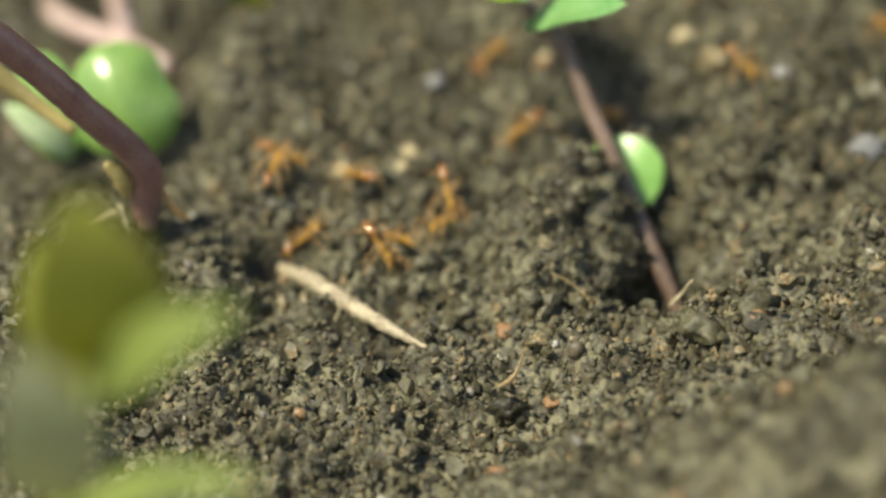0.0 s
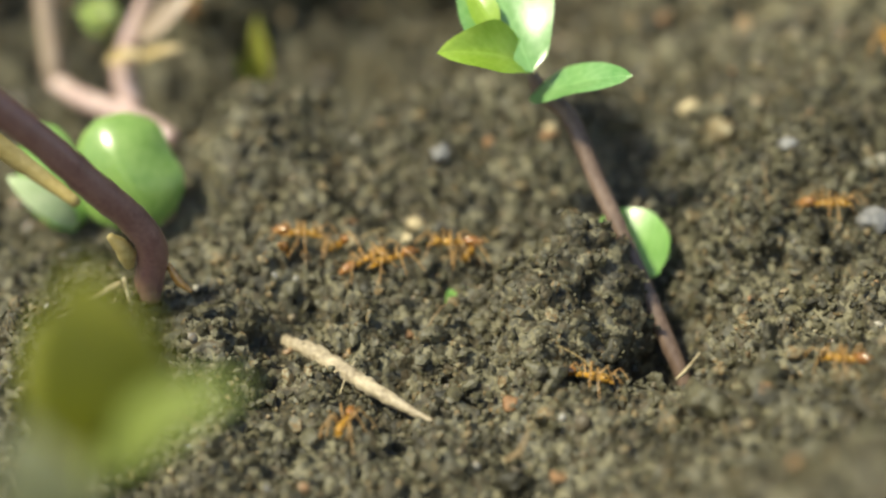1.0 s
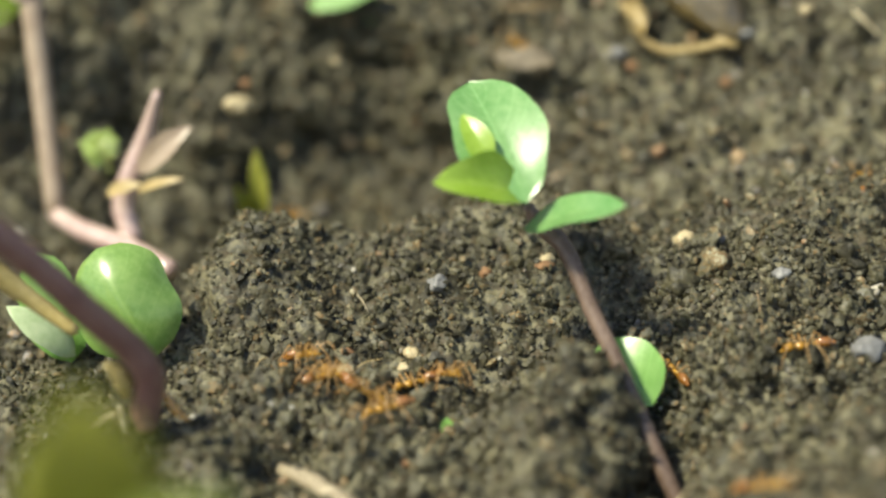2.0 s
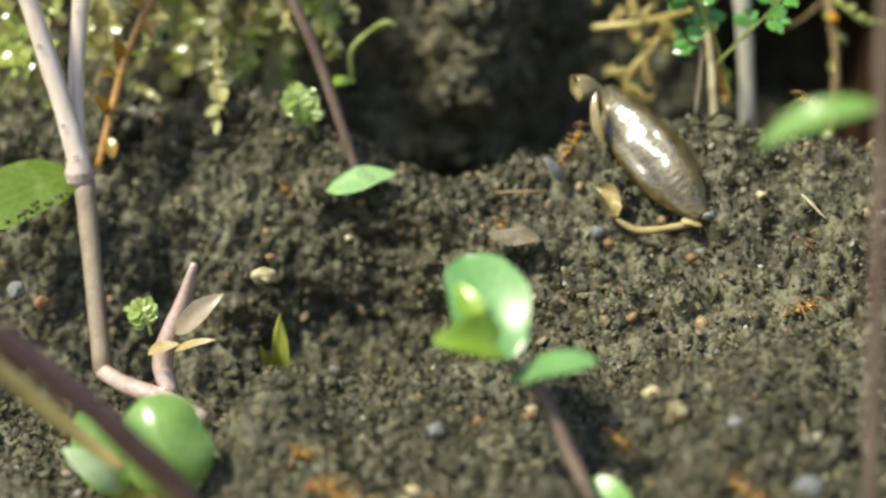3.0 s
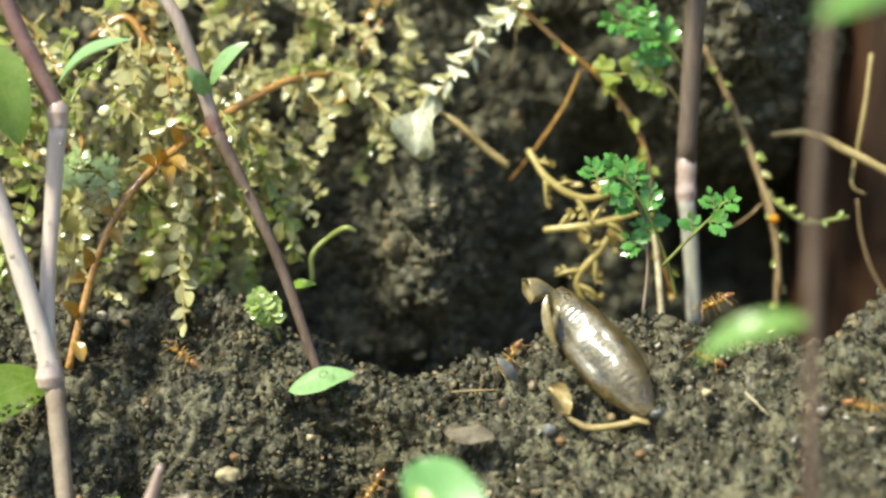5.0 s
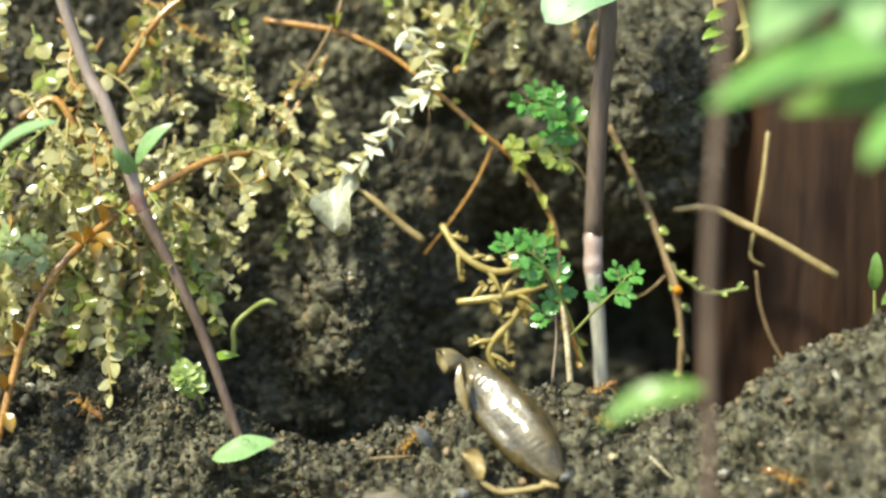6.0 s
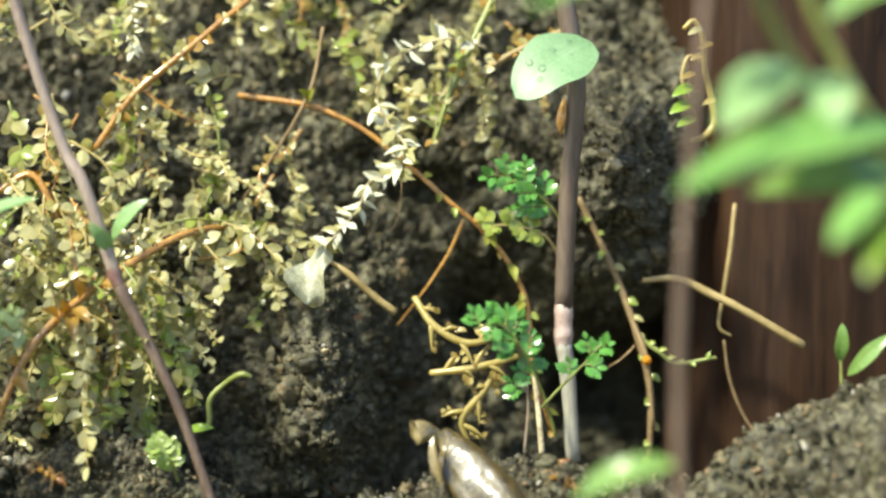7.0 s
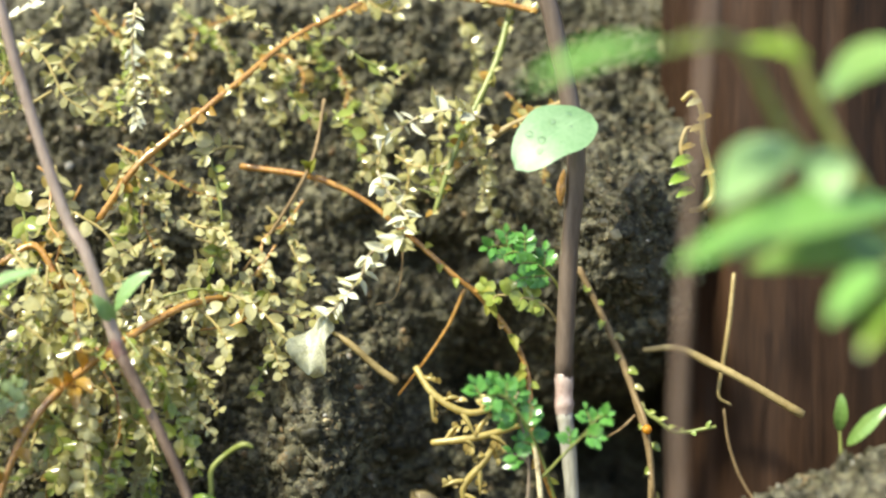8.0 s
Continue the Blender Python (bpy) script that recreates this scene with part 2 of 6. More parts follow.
ANT = material("ant amber", (0.38, 0.18, 0.018), (0.62, 0.35, 0.06), 0.2, 900, 0.1, 0.7, passing=0.2)
ANT_GASTER = material("ant abdomen", (0.15, 0.055, 0.009), (0.36, 0.15, 0.022), 0.12, 900, 0.1, 1.0, coat=0.8, coat_rough=0.08)
ANT_LEG = material("ant leg", (0.30, 0.15, 0.04), (0.50, 0.30, 0.11), 0.3, 900, 0.1, 0.6)
ANT_DARK = material("ant eye", (0.01, 0.008, 0.006), (0.02, 0.015, 0.01), 0.15, 900, 0.0, 0.6)
AMBER_SCALE = material("amber scale", (0.48, 0.27, 0.04), (0.74, 0.52, 0.14), 0.15, 600, 0.3, 0.9, passing=0.5, coat=0.6)
# bright orange that paints the glint of a water drop into the base colour
GLINT_AMBER = material("amber", (0.60, 0.22, 0.01), (0.85, 0.42, 0.03), 0.08, 900, 0.0, 0.9, passing=0.3)


def clear_water():
    m = bpy.data.materials.new("water")
    m.use_nodes = True
    n, l = m.node_tree.nodes, m.node_tree.links
    n.remove(n["Principled BSDF"])
    clear, shine, mix, fr = n.new("ShaderNodeBsdfTransparent"), n.new("ShaderNodeBsdfGlossy"), n.new("ShaderNodeMixShader"), n.new("ShaderNodeFresnel")
    clear.inputs[0].default_value, shine.inputs["Roughness"].default_value, fr.inputs[0].default_value = (0.97, 0.98, 0.97, 1), 0.1, 1.33
    l.new(fr.outputs[0], mix.inputs[0])
    l.new(clear.outputs[0], mix.inputs[1])
    l.new(shine.outputs[0], mix.inputs[2])
    l.new(mix.outputs[0], n["Material Output"].inputs[0])
    return m


WATER = clear_water()


# ---- builders ----
def part(name, bm, mat, parent=None, label="", smooth=True):
    """One mesh object of a bmesh, under a thing or a part."""
    me = bpy.data.meshes.new(name)
    bm.to_mesh(me)
    bm.free()
    if smooth:
        me.polygons.foreach_set("use_smooth", [True] * len(me.polygons))
    me.materials.append(mat)
    ob = new(name, me)
    if parent:
        ob.parent = parent
    return tagged(ob, label)


def thing(name, at, label, category, group=""):
    ob = new(name)
    ob.empty_display_size = 0.002
    ob.matrix_world = pose(*[v * MM for v in at])
    return tagged(ob, label, category, group)


def curve(points, n=6):
    """A smooth line through points, n steps to each stretch."""
    p = [Vector(q) for q in points]
    p = [2 * p[0] - p[1]] + p + [2 * p[-1] - p[-2]]
    out = []
    for a, b, c, d in zip(p, p[1:], p[2:], p[3:]):
        for i in range(n):
            t = i / n
            out.append(0.5 * (2 * b + (c - a) * t + (2 * a - 5 * b + 4 * c - d) * t * t + (3 * b - a - 3 * c + d) * t ** 3))
    return out + [p[-2]]


def tube(bm, line, radii, sides=8, wobble=0.06, seed=0):
    """A round stem along a line in mm, with radii spread over it; the ends are domed."""
    rnd = random.Random(seed)
    line = [Vector(q) for q in line]
    rings, side = [], None
    for i, p in enumerate(line):
        ahead = (line[min(i + 1, len(line) - 1)] - line[max(i - 1, 0)]).normalized()
        if side is None:
            side = ahead.orthogonal().normalized()
        side = (side - ahead * side.dot(ahead)).normalized()
        up = ahead.cross(side)
        s = i / (len(line) - 1) * (len(radii) - 1)
        k = min(int(s), len(radii) - 2) if len(radii) > 1 else 0
        r = radii[k] + (radii[min(k + 1, len(radii) - 1)] - radii[k]) * (s - k)
        ring = []
        for j in range(sides):
            a = 2 * math.pi * j / sides
            rr = r * (1 + rnd.uniform(-wobble, wobble))
            ring.append(bm.verts.new((p + (side * math.cos(a) + up * math.sin(a)) * rr) * MM))
        rings.append(ring)
    for a, b in zip(rings, rings[1:]):
        for j in range(sides):
            bm.faces.new((a[j], a[(j + 1) % sides], b[(j + 1) % sides], b[j]))
    for ring, end, nxt in ((rings[0], line[0], line[1]), (rings[-1], line[-1], line[-2])):
        tip = bm.verts.new((end + (end - nxt).normalized() * radii[0 if ring is rings[0] else -1] * 0.5) * MM)
        for j in range(sides):
            q = (ring[j], tip, ring[(j + 1) % sides]) if ring is rings[0] else (ring[j], ring[(j + 1) % sides], tip)
            bm.faces.new(q)
    return bm


def blade_frame(base, tip, face):
    base, tip = Vector(base), Vector(tip)
    u = (tip - base).normalized()
    f = Vector(face)
    f = (f - u * f.dot(u)).normalized()
    return base, u, f, u.cross(f), (tip - base).length


def blade_point(a, b, base, tip, face, width, fold=0.15, arch=0.1, shape=0.9, blunt=0.0, wave=0.0, seed=0, **_):
    """The place on a leaf at a along it (0 to 1) and b across it (-1 to 1), and the way its face looks."""
    base, u, f, w, ln = blade_frame(base, tip, face)
    ph = seed * 1.7 + ln
    uneven = 1 + 0.07 * math.sin(5.3 * a + ph) * (1 if b > 0 else -1) + 0.04 * math.sin(13 * a + 2 * ph)
    half = width / 2 * uneven * (math.sin(math.pi * min(1, a ** shape)) ** 0.75 * (1 - blunt) + blunt * math.sqrt(max(0, 1 - (2 * a - 1) ** 2)))
    h = fold * width * abs(b) ** 1.4 * math.sin(math.pi * a) - arch * ln * (2 * a - 1) ** 2 + arch * ln + (wave + 0.012) * width * math.sin(7 * a + ph + 2.5 * b) * abs(b)
    return base + u * ln * a + w * half * b + f * h, f


def blade(bm, base, tip, face, width, thick=0.14, nu=12, nv=6, **k):
    """A leaf with thickness from base to tip; face is the way its upper side looks, fold lifts its halves, arch bows it."""
    uv = bm.loops.layers.uv.new("UVMap")
    for s in (1, -1):
        rows = []
        for i in range(nu + 1):
            row = []
            for j in range(nv + 1):
                a, b = i / nu, 2 * j / nv - 1
                p, f = blade_point(a, b, base, tip, face, width, **k)
                edge = (1 - abs(b) ** 4) * (math.sin(math.pi * a) ** 0.3 if 0 < a < 1 else 0)
                row.append(bm.verts.new((p + f * (s * thick / 2 * edge)) * MM))
            rows.append(row)
        for i in range(nu):
            for j in range(nv):
                q = [(rows[i + di][j + dj], ((i + di) / nu, (j + dj) / nv)) for di, dj in ((0, 0), (0, 1), (1, 1), (1, 0))]
                if s < 0:
                    q = q[::-1]
                face_ = bm.faces.new([v for v, _ in q])
                for loop, (_, at) in zip(face_.loops, q):
                    loop[uv].uv = at
    return bm


def stem_part(name, pts, radii, mat, parent, label="", n=6, sides=10, seed=0):
    o = parent.matrix_world.translation / MM
    return part(name, tube(bmesh.new(), [q - o for q in curve(pts, n)], radii, sides, 0.05, seed), mat, parent, label)


def leaf_part(name, base, tip, face, width, mat, parent, label="", **k):
    o = parent.matrix_world.translation / MM
    return part(name, blade(bmesh.new(), Vector(base) - o, Vector(tip) - o, face, width, **k), mat, parent, label)


# ---- ground ----
def lattice(p, seed):
    """Smooth noise of points (n, 3), between -1 and 1."""
    i = np.floor(p).astype(np.int64)
    f = p - i
    f = f * f * (3 - 2 * f)
    out = np.zeros(len(p))
    for dx in (0, 1):
        for dy in (0, 1):
            for dz in (0, 1):
                h = ((i[:, 0] + dx) * 73856093) ^ ((i[:, 1] + dy) * 19349663) ^ ((i[:, 2] + dz) * 83492791) ^ (seed * 2654435761)
                h = (h ^ (h >> 13)) * 1274126177
                v = ((h ^ (h >> 16)) & 0xFFFF) / 32767.5 - 1
                out += v * np.where(dx, f[:, 0], 1 - f[:, 0]) * np.where(dy, f[:, 1], 1 - f[:, 1]) * np.where(dz, f[:, 2], 1 - f[:, 2])
    return out


def cells(p, seed):
    """Rounded lumps that meet in creases, between 0 and 1, of points (n, 3) in cells of size 1."""
    i = np.floor(p).astype(np.int64)
    best = np.full(len(p), 9.0)
    for dx in (-1, 0, 1):
        for dy in (-1, 0, 1):
            for dz in (-1, 0, 1):
                c = i + np.array((dx, dy, dz))
                h = (c[:, 0] * 73856093) ^ (c[:, 1] * 19349663) ^ (c[:, 2] * 83492791) ^ (seed * 2654435761)
                h = (h ^ (h >> 13)) * 1274126177
                h = h ^ (h >> 16)
                d = 0.0
                for axis, shift in enumerate((0, 10, 20)):
                    d = d + (c[:, axis] + ((h >> shift) & 1023) / 1023.0 - p[:, axis]) ** 2
                best = np.minimum(best, d)
    return 1 - np.clip(best, 0, 1.2) / 1.2


def hill(x, y, cx, cy, sx, sy, h):
    return h * np.exp(-((x - cx) / sx) ** 2 - ((y - cy) / sy) ** 2)


def hump(y):
    """A gentle rise from 127 to 148, and a steeper fall behind it."""
    q = np.clip((y - 127) / 21, 0, 1)
    return np.where(y < 148, q * q * (3 - 2 * q), np.exp(-((y - 148) / 5.0) ** 2))


def profile(x):
    """The section of the ground at x: the plain, the ridge, the hollow behind it and the bank."""
    zr = np.interp(x, (-90, -45, -18, -12, -7, 0, 6, 14, 24, 40, 55, 80), (-21, -21, -19.5, -22, -27, -27.5, -25.5, -22.5, -21.3, -22.3, -12.5, -5))
    yr = np.interp(x, (-60, -15, 0, 20, 50, 80), (177, 176, 171, 170, 164, 160))
    foot = np.interp(x, (-60, -5, 6, 14, 30), (165, 165, 164, 152, 146))
    zb = np.interp(x, (-60, -20, -8, 0, 20, 45, 70), (-23, -24, -34, -40, -40, -32, -16))
    zf = -50 + (foot - 130) * 0.12
    return [(-2500, -115), (-300, -98), (0, -74), (60, -60), (100, -53.6), (130, -50), (foot - 4, zf - 0.5), (foot, zf + 1.2),
            (yr - 3 - (foot < 160) * 3, zr - 5.5 - (foot < 160) * 4), (yr - 0.8, zr - 1), (yr + 2, zr), (yr + 5, (zr + zb) / 2), (185, zb), (193, zb + 2), (196.5, -14), (196.5, -2), (200.5, 12), (215, 37), (238, 60), (600, 130), (3000, 320)]


def ground_grid():
    xs = np.concatenate([-np.geomspace(3000, 56, 12), np.arange(-48, 66, 0.27), np.geomspace(74, 3000, 12)])
    cols = []
    rows = None
    for x in xs:
        k = np.array(profile(float(x)))
        if rows is None:
            k0 = np.array(profile(0.0))
            ln = np.concatenate([[0], np.cumsum(np.hypot(*np.diff(k0, axis=0).T))])
            start, stop = np.interp(80, k0[:5, 0], ln[:5]), ln[17]
            fine = np.arange(start, stop, 0.27)
            spots = np.concatenate([np.linspace(0, start - 8, 10), fine, stop + np.geomspace(4, ln[-1] - stop, 10)])
            rows = np.interp(spots, ln, np.arange(len(k0)))
            lo, hi = 10, 10 + len(fine)
        c = np.stack([np.interp(rows, np.arange(len(k)), k[:, a]) for a in (0, 1)], -1)
        w = np.hanning(11)
        w /= w.sum()
        for a in (0, 1):
            pad = np.concatenate([np.full(5, c[lo, a]), c[lo:hi, a], np.full(5, c[hi - 1, a])])
            c[lo + 5:hi - 5, a] = np.convolve(pad, w, "valid")[5:-5]
        cols.append(np.stack([np.full(len(c), x), c[:, 0], c[:, 1]], -1))
    g = np.stack(cols, 1)
    x, y, z = g[..., 0], g[..., 1], g[..., 2]
    flat = 1 / (1 + np.exp((y - 163) / 1.5)) * (z < -40)
    z += flat * (hill(x, y, 9.6, 129.0, 3.4, 3.6, 5.0) + hill(x, y, 6.0, 126.5, 4.0, 3.6, 2.6) + hill(x, y, 20, 131, 3.5, 4, 2.2) + 8.2 / (1 + np.exp(-(x + 18.5) / 1.2)) * hump(y - 1.5 * np.sin(x / 5)) * (1 + 0.1 * np.sin(x / 3.1)) - hill(x, y, 4, 160, 26, 4, 3.0) + hill(x, y, 32, 115, 9, 13, 6.5) + hill(x, y, 22, 97, 9, 7, 6.5) + hill(x, y, 26, 134, 9, 6, 1.8) - hill(x, y, 14.4, 125.0, 2.4, 4.0, 8.0) - hill(x, y, 12.6, 132.5, 2.2, 2.0, 2.2)
                 + hill(x, y, -20, 127, 6, 6, 2.8) - hill(x, y, -5, 121, 12, 7, 2.6) - hill(x, y, -6.5, 122, 5, 3.5, 1.2) + hill(x, y, -2, 130, 13, 2.2, 0.9) - hill(x, y, -4, 139, 14, 6, 1.0) - hill(x, y, -22, 150, 7, 9, 2.5) + hill(x, y, 0, 96, 20, 8, 1.2))
    z -= np.clip((118 - y) * 0.5, 0, 10) / (1 + np.exp(np.clip((x - 5) / 3, -30, 30)))
    front = (y > 158) & (y < 176) & (z < -27)
    y += front * (hill(x, z, -9, -40, 8, 3.5, 4.5) + hill(x, z, -26, -38, 5, 4, 3))
    bank = 1 / (1 + np.exp(-(y - 187) / 1.0)) * (z < 46)
    y -= bank * (hill(x, z, 2, -16, 7.5, 12, 12) - hill(x, z, 22, -8, 8, 8, 14) - hill(x, z, 36, -18, 9, 8, 30) - hill(x, z, 49, -16, 8, 13, 24) - hill(x, z, 42, -32, 12, 7, 16) - hill(x, z, 15, -24, 7, 8, 6) + hill(x, z, 36.5, 11, 7, 10, 12) - hill(x, z, 14, 6, 6, 4, 6)
                 + hill(x, z, -10, 14, 8, 8, 2.5) - hill(x, z, -20, -6, 8, 8, 3) + hill(x, z, 0, 36, 30, 6, 3))
    return g, lo, hi


def unit_normals(g):
    n = np.cross(np.gradient(g, axis=1), np.gradient(g, axis=0))
    return n / np.maximum(np.linalg.norm(n, axis=-1, keepdims=True), 1e-9)


def numpy_mesh(name, verts, faces, mat, smooth=True):
    me = bpy.data.meshes.new(name)
    k = faces.shape[1]
    me.vertices.add(len(verts))
    me.vertices.foreach_set("co", (verts * MM).astype(np.float32).ravel())
    me.loops.add(faces.size)
    me.loops.foreach_set("vertex_index", faces.astype(np.int32).ravel())
    me.polygons.add(len(faces))
    me.polygons.foreach_set("loop_start", np.arange(0, faces.size, k, dtype=np.int32))
    me.polygons.foreach_set("use_smooth", np.full(len(faces), smooth))
    me.update(calc_edges=True)
    me.validate()
    me.materials.append(mat)
    return new(name, me)


GRID, LO, HI = ground_grid()
NRM = unit_normals(GRID)
if NRM[LO + 50, GRID.shape[1] // 2, 2] < 0:
    NRM = -NRM
P0 = GRID.reshape(-1, 3)
fade = np.clip((80 - np.abs(P0[:, 0] - 8)) / 20, 0.15, 1) * np.clip((P0[:, 1] - 60) / 20, 0, 1) * np.clip((230 - P0[:, 1]) / 20, 0, 1)
wob = P0 + 0.55 * np.stack([lattice(P0 / 0.8, 41), lattice(P0 / 0.8, 42), lattice(P0 / 0.8, 43)], -1)
calm = 1 - 0.45 * np.exp(-((P0[:, 1] - 146) / 9) ** 2) * (P0[:, 2] < -36)
rise = fade * calm * (1.3 * lattice(P0 / 6.5, 3) + 1.6 * lattice(P0 / 3.0, 5) + 1.0 * cells(wob / 3.6, 13) + 1.2 * cells(wob / 1.9, 7) + 0.9 * cells(wob / 1.0, 9) + 0.6 * lattice(P0 / 0.6, 11) - 2.2)
P1 = P0 + NRM.reshape(-1, 3) * rise[:, None]
GRID = P1.reshape(GRID.shape)
nr, nc = GRID.shape[:2]
idx = np.arange(nr * nc).reshape(nr, nc)
quads = np.stack([idx[:-1, :-1], idx[:-1, 1:], idx[1:, 1:], idx[1:, :-1]], -1).reshape(-1, 4)
ground = tagged(numpy_mesh("ground", P1, quads, SOIL), "damp dark brown crumbly soil rising to a bank", "soil", kind="structure")


def ground_z(x, y):
    """The height of the plain or ridge at a place."""
    d = np.hypot(GRID[..., 0] - x, GRID[..., 1] - y) + (GRID[..., 1] > 186) * 50
    return float(GRID.reshape(-1, 3)[int(d.argmin()), 2])


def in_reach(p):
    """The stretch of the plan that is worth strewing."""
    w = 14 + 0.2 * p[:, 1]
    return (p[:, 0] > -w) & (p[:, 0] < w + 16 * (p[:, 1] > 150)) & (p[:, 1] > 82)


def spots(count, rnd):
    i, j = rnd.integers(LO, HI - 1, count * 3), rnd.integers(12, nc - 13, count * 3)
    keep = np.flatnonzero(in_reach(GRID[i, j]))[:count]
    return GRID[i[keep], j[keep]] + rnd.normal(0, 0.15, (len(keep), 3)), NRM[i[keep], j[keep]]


def lumps(name, at, r, rnd, mat, label, level, rough, smooth):
    """Rough lumps of soil at given places, in one mesh."""
    bm = bmesh.new()
    bmesh.ops.create_icosphere(bm, subdivisions=level, radius=1)
    base = np.array([v.co[:] for v in bm.verts])
    tri = np.array([[v.index for v in f.verts] for f in bm.faces])
    bm.free()
    count = len(at)
    sq = rnd.uniform(0.4, 1.45, (count, 3))
    q = rnd.normal(size=(count, 4))
    q /= np.linalg.norm(q, axis=1, keepdims=True)
    a, b, c, d = q.T
    rot = np.stack([1 - 2 * (c * c + d * d), 2 * (b * c - a * d), 2 * (b * d + a * c), 2 * (b * c + a * d), 1 - 2 * (b * b + d * d), 2 * (c * d - a * b),
                    2 * (b * d - a * c), 2 * (c * d + a * b), 1 - 2 * (b * b + c * c)], -1).reshape(-1, 3, 3)
    lump = base[None] * sq[:, None]
    if level > 1:
        where = (base[None] * 1.0 + rnd.uniform(0, 900, (count, 1, 3))).reshape(-1, 3)
        lump = lump * (1 + rough * lattice(where * 1.7, 31) + rough * lattice(where * 3.9, 33)).reshape(count, -1, 1)
    else:
        lump = lump * (1 + rnd.uniform(-rough, rough, (count, len(base), 1)))
    v = np.einsum("nij,nvj->nvi", rot, lump) * r[:, None, None] + at[:, None]
    f = tri[None] + (np.arange(count) * len(base))[:, None, None]
    return tagged(numpy_mesh(name, v.reshape(-1, 3), f.reshape(-1, 3), mat, smooth), label, "soil", kind="stuff")


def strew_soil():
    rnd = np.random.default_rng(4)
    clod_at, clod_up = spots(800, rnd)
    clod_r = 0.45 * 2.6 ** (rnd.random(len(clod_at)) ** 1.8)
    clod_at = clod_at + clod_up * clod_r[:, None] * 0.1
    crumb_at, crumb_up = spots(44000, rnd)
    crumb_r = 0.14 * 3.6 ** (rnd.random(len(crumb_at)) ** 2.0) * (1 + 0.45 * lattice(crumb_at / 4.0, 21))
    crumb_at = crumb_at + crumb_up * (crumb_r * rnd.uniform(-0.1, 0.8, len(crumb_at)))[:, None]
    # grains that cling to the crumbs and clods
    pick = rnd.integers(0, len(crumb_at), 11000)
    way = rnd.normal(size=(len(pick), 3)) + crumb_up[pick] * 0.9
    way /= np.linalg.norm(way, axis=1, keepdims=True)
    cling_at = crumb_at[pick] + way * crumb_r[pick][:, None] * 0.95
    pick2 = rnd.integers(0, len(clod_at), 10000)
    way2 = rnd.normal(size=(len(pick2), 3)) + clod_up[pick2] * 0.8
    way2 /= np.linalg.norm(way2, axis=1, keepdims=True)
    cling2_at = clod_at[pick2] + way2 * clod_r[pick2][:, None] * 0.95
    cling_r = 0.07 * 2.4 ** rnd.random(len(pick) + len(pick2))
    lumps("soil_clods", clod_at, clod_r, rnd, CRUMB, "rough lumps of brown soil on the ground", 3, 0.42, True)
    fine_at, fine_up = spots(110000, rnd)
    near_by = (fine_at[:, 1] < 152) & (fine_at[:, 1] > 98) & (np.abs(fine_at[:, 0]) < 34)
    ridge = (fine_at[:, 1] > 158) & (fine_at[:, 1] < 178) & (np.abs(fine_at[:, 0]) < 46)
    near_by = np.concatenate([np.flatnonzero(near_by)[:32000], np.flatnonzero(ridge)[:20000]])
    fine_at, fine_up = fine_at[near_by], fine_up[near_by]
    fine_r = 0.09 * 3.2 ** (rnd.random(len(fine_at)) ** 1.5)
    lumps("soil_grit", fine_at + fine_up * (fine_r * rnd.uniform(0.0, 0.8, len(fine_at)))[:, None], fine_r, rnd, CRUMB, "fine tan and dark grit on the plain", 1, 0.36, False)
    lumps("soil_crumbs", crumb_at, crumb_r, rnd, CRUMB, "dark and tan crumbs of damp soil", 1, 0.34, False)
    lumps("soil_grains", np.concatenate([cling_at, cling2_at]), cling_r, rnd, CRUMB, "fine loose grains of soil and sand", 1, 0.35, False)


strew_soil()
GRAVEL = material("mixed stone", (0.10, 0.08, 0.05), (0.46, 0.42, 0.33), 0.5, 900, 0.5, 0.5, island=0.9, ramp=(0.1, 0.9), detail=4)
grain_colours(GRAVEL, ((0.24, (0.22, 0.17, 0.10)), (0.36, (0.13, 0.135, 0.14)), (0.46, (0.30, 0.25, 0.15)), (0.54, (0.24, 0.11, 0.045)), (0.62, (0.20, 0.16, 0.09)), (0.72, (0.36, 0.22, 0.09)), (0.8, (0.24, 0.25, 0.26))))


def strew_gravel():
    rnd = np.random.default_rng(9)
    at, up = spots(14000, rnd)
    share = np.where(at[:, 1] > 186, 0.05, np.where((at[:, 0] > 2) & (at[:, 1] > 150), 0.5, 0.08))
    keep = rnd.random(len(at)) < share
    r = 0.16 * 3.6 ** (rnd.random(len(at)) ** 1.9)
    lumps("gravel", at[keep] + up[keep] * r[keep][:, None] * 0.45, r[keep], rnd, GRAVEL, "tiny mixed tan, rust and grey stones in soil", 2, 0.22, True)


strew_gravel()

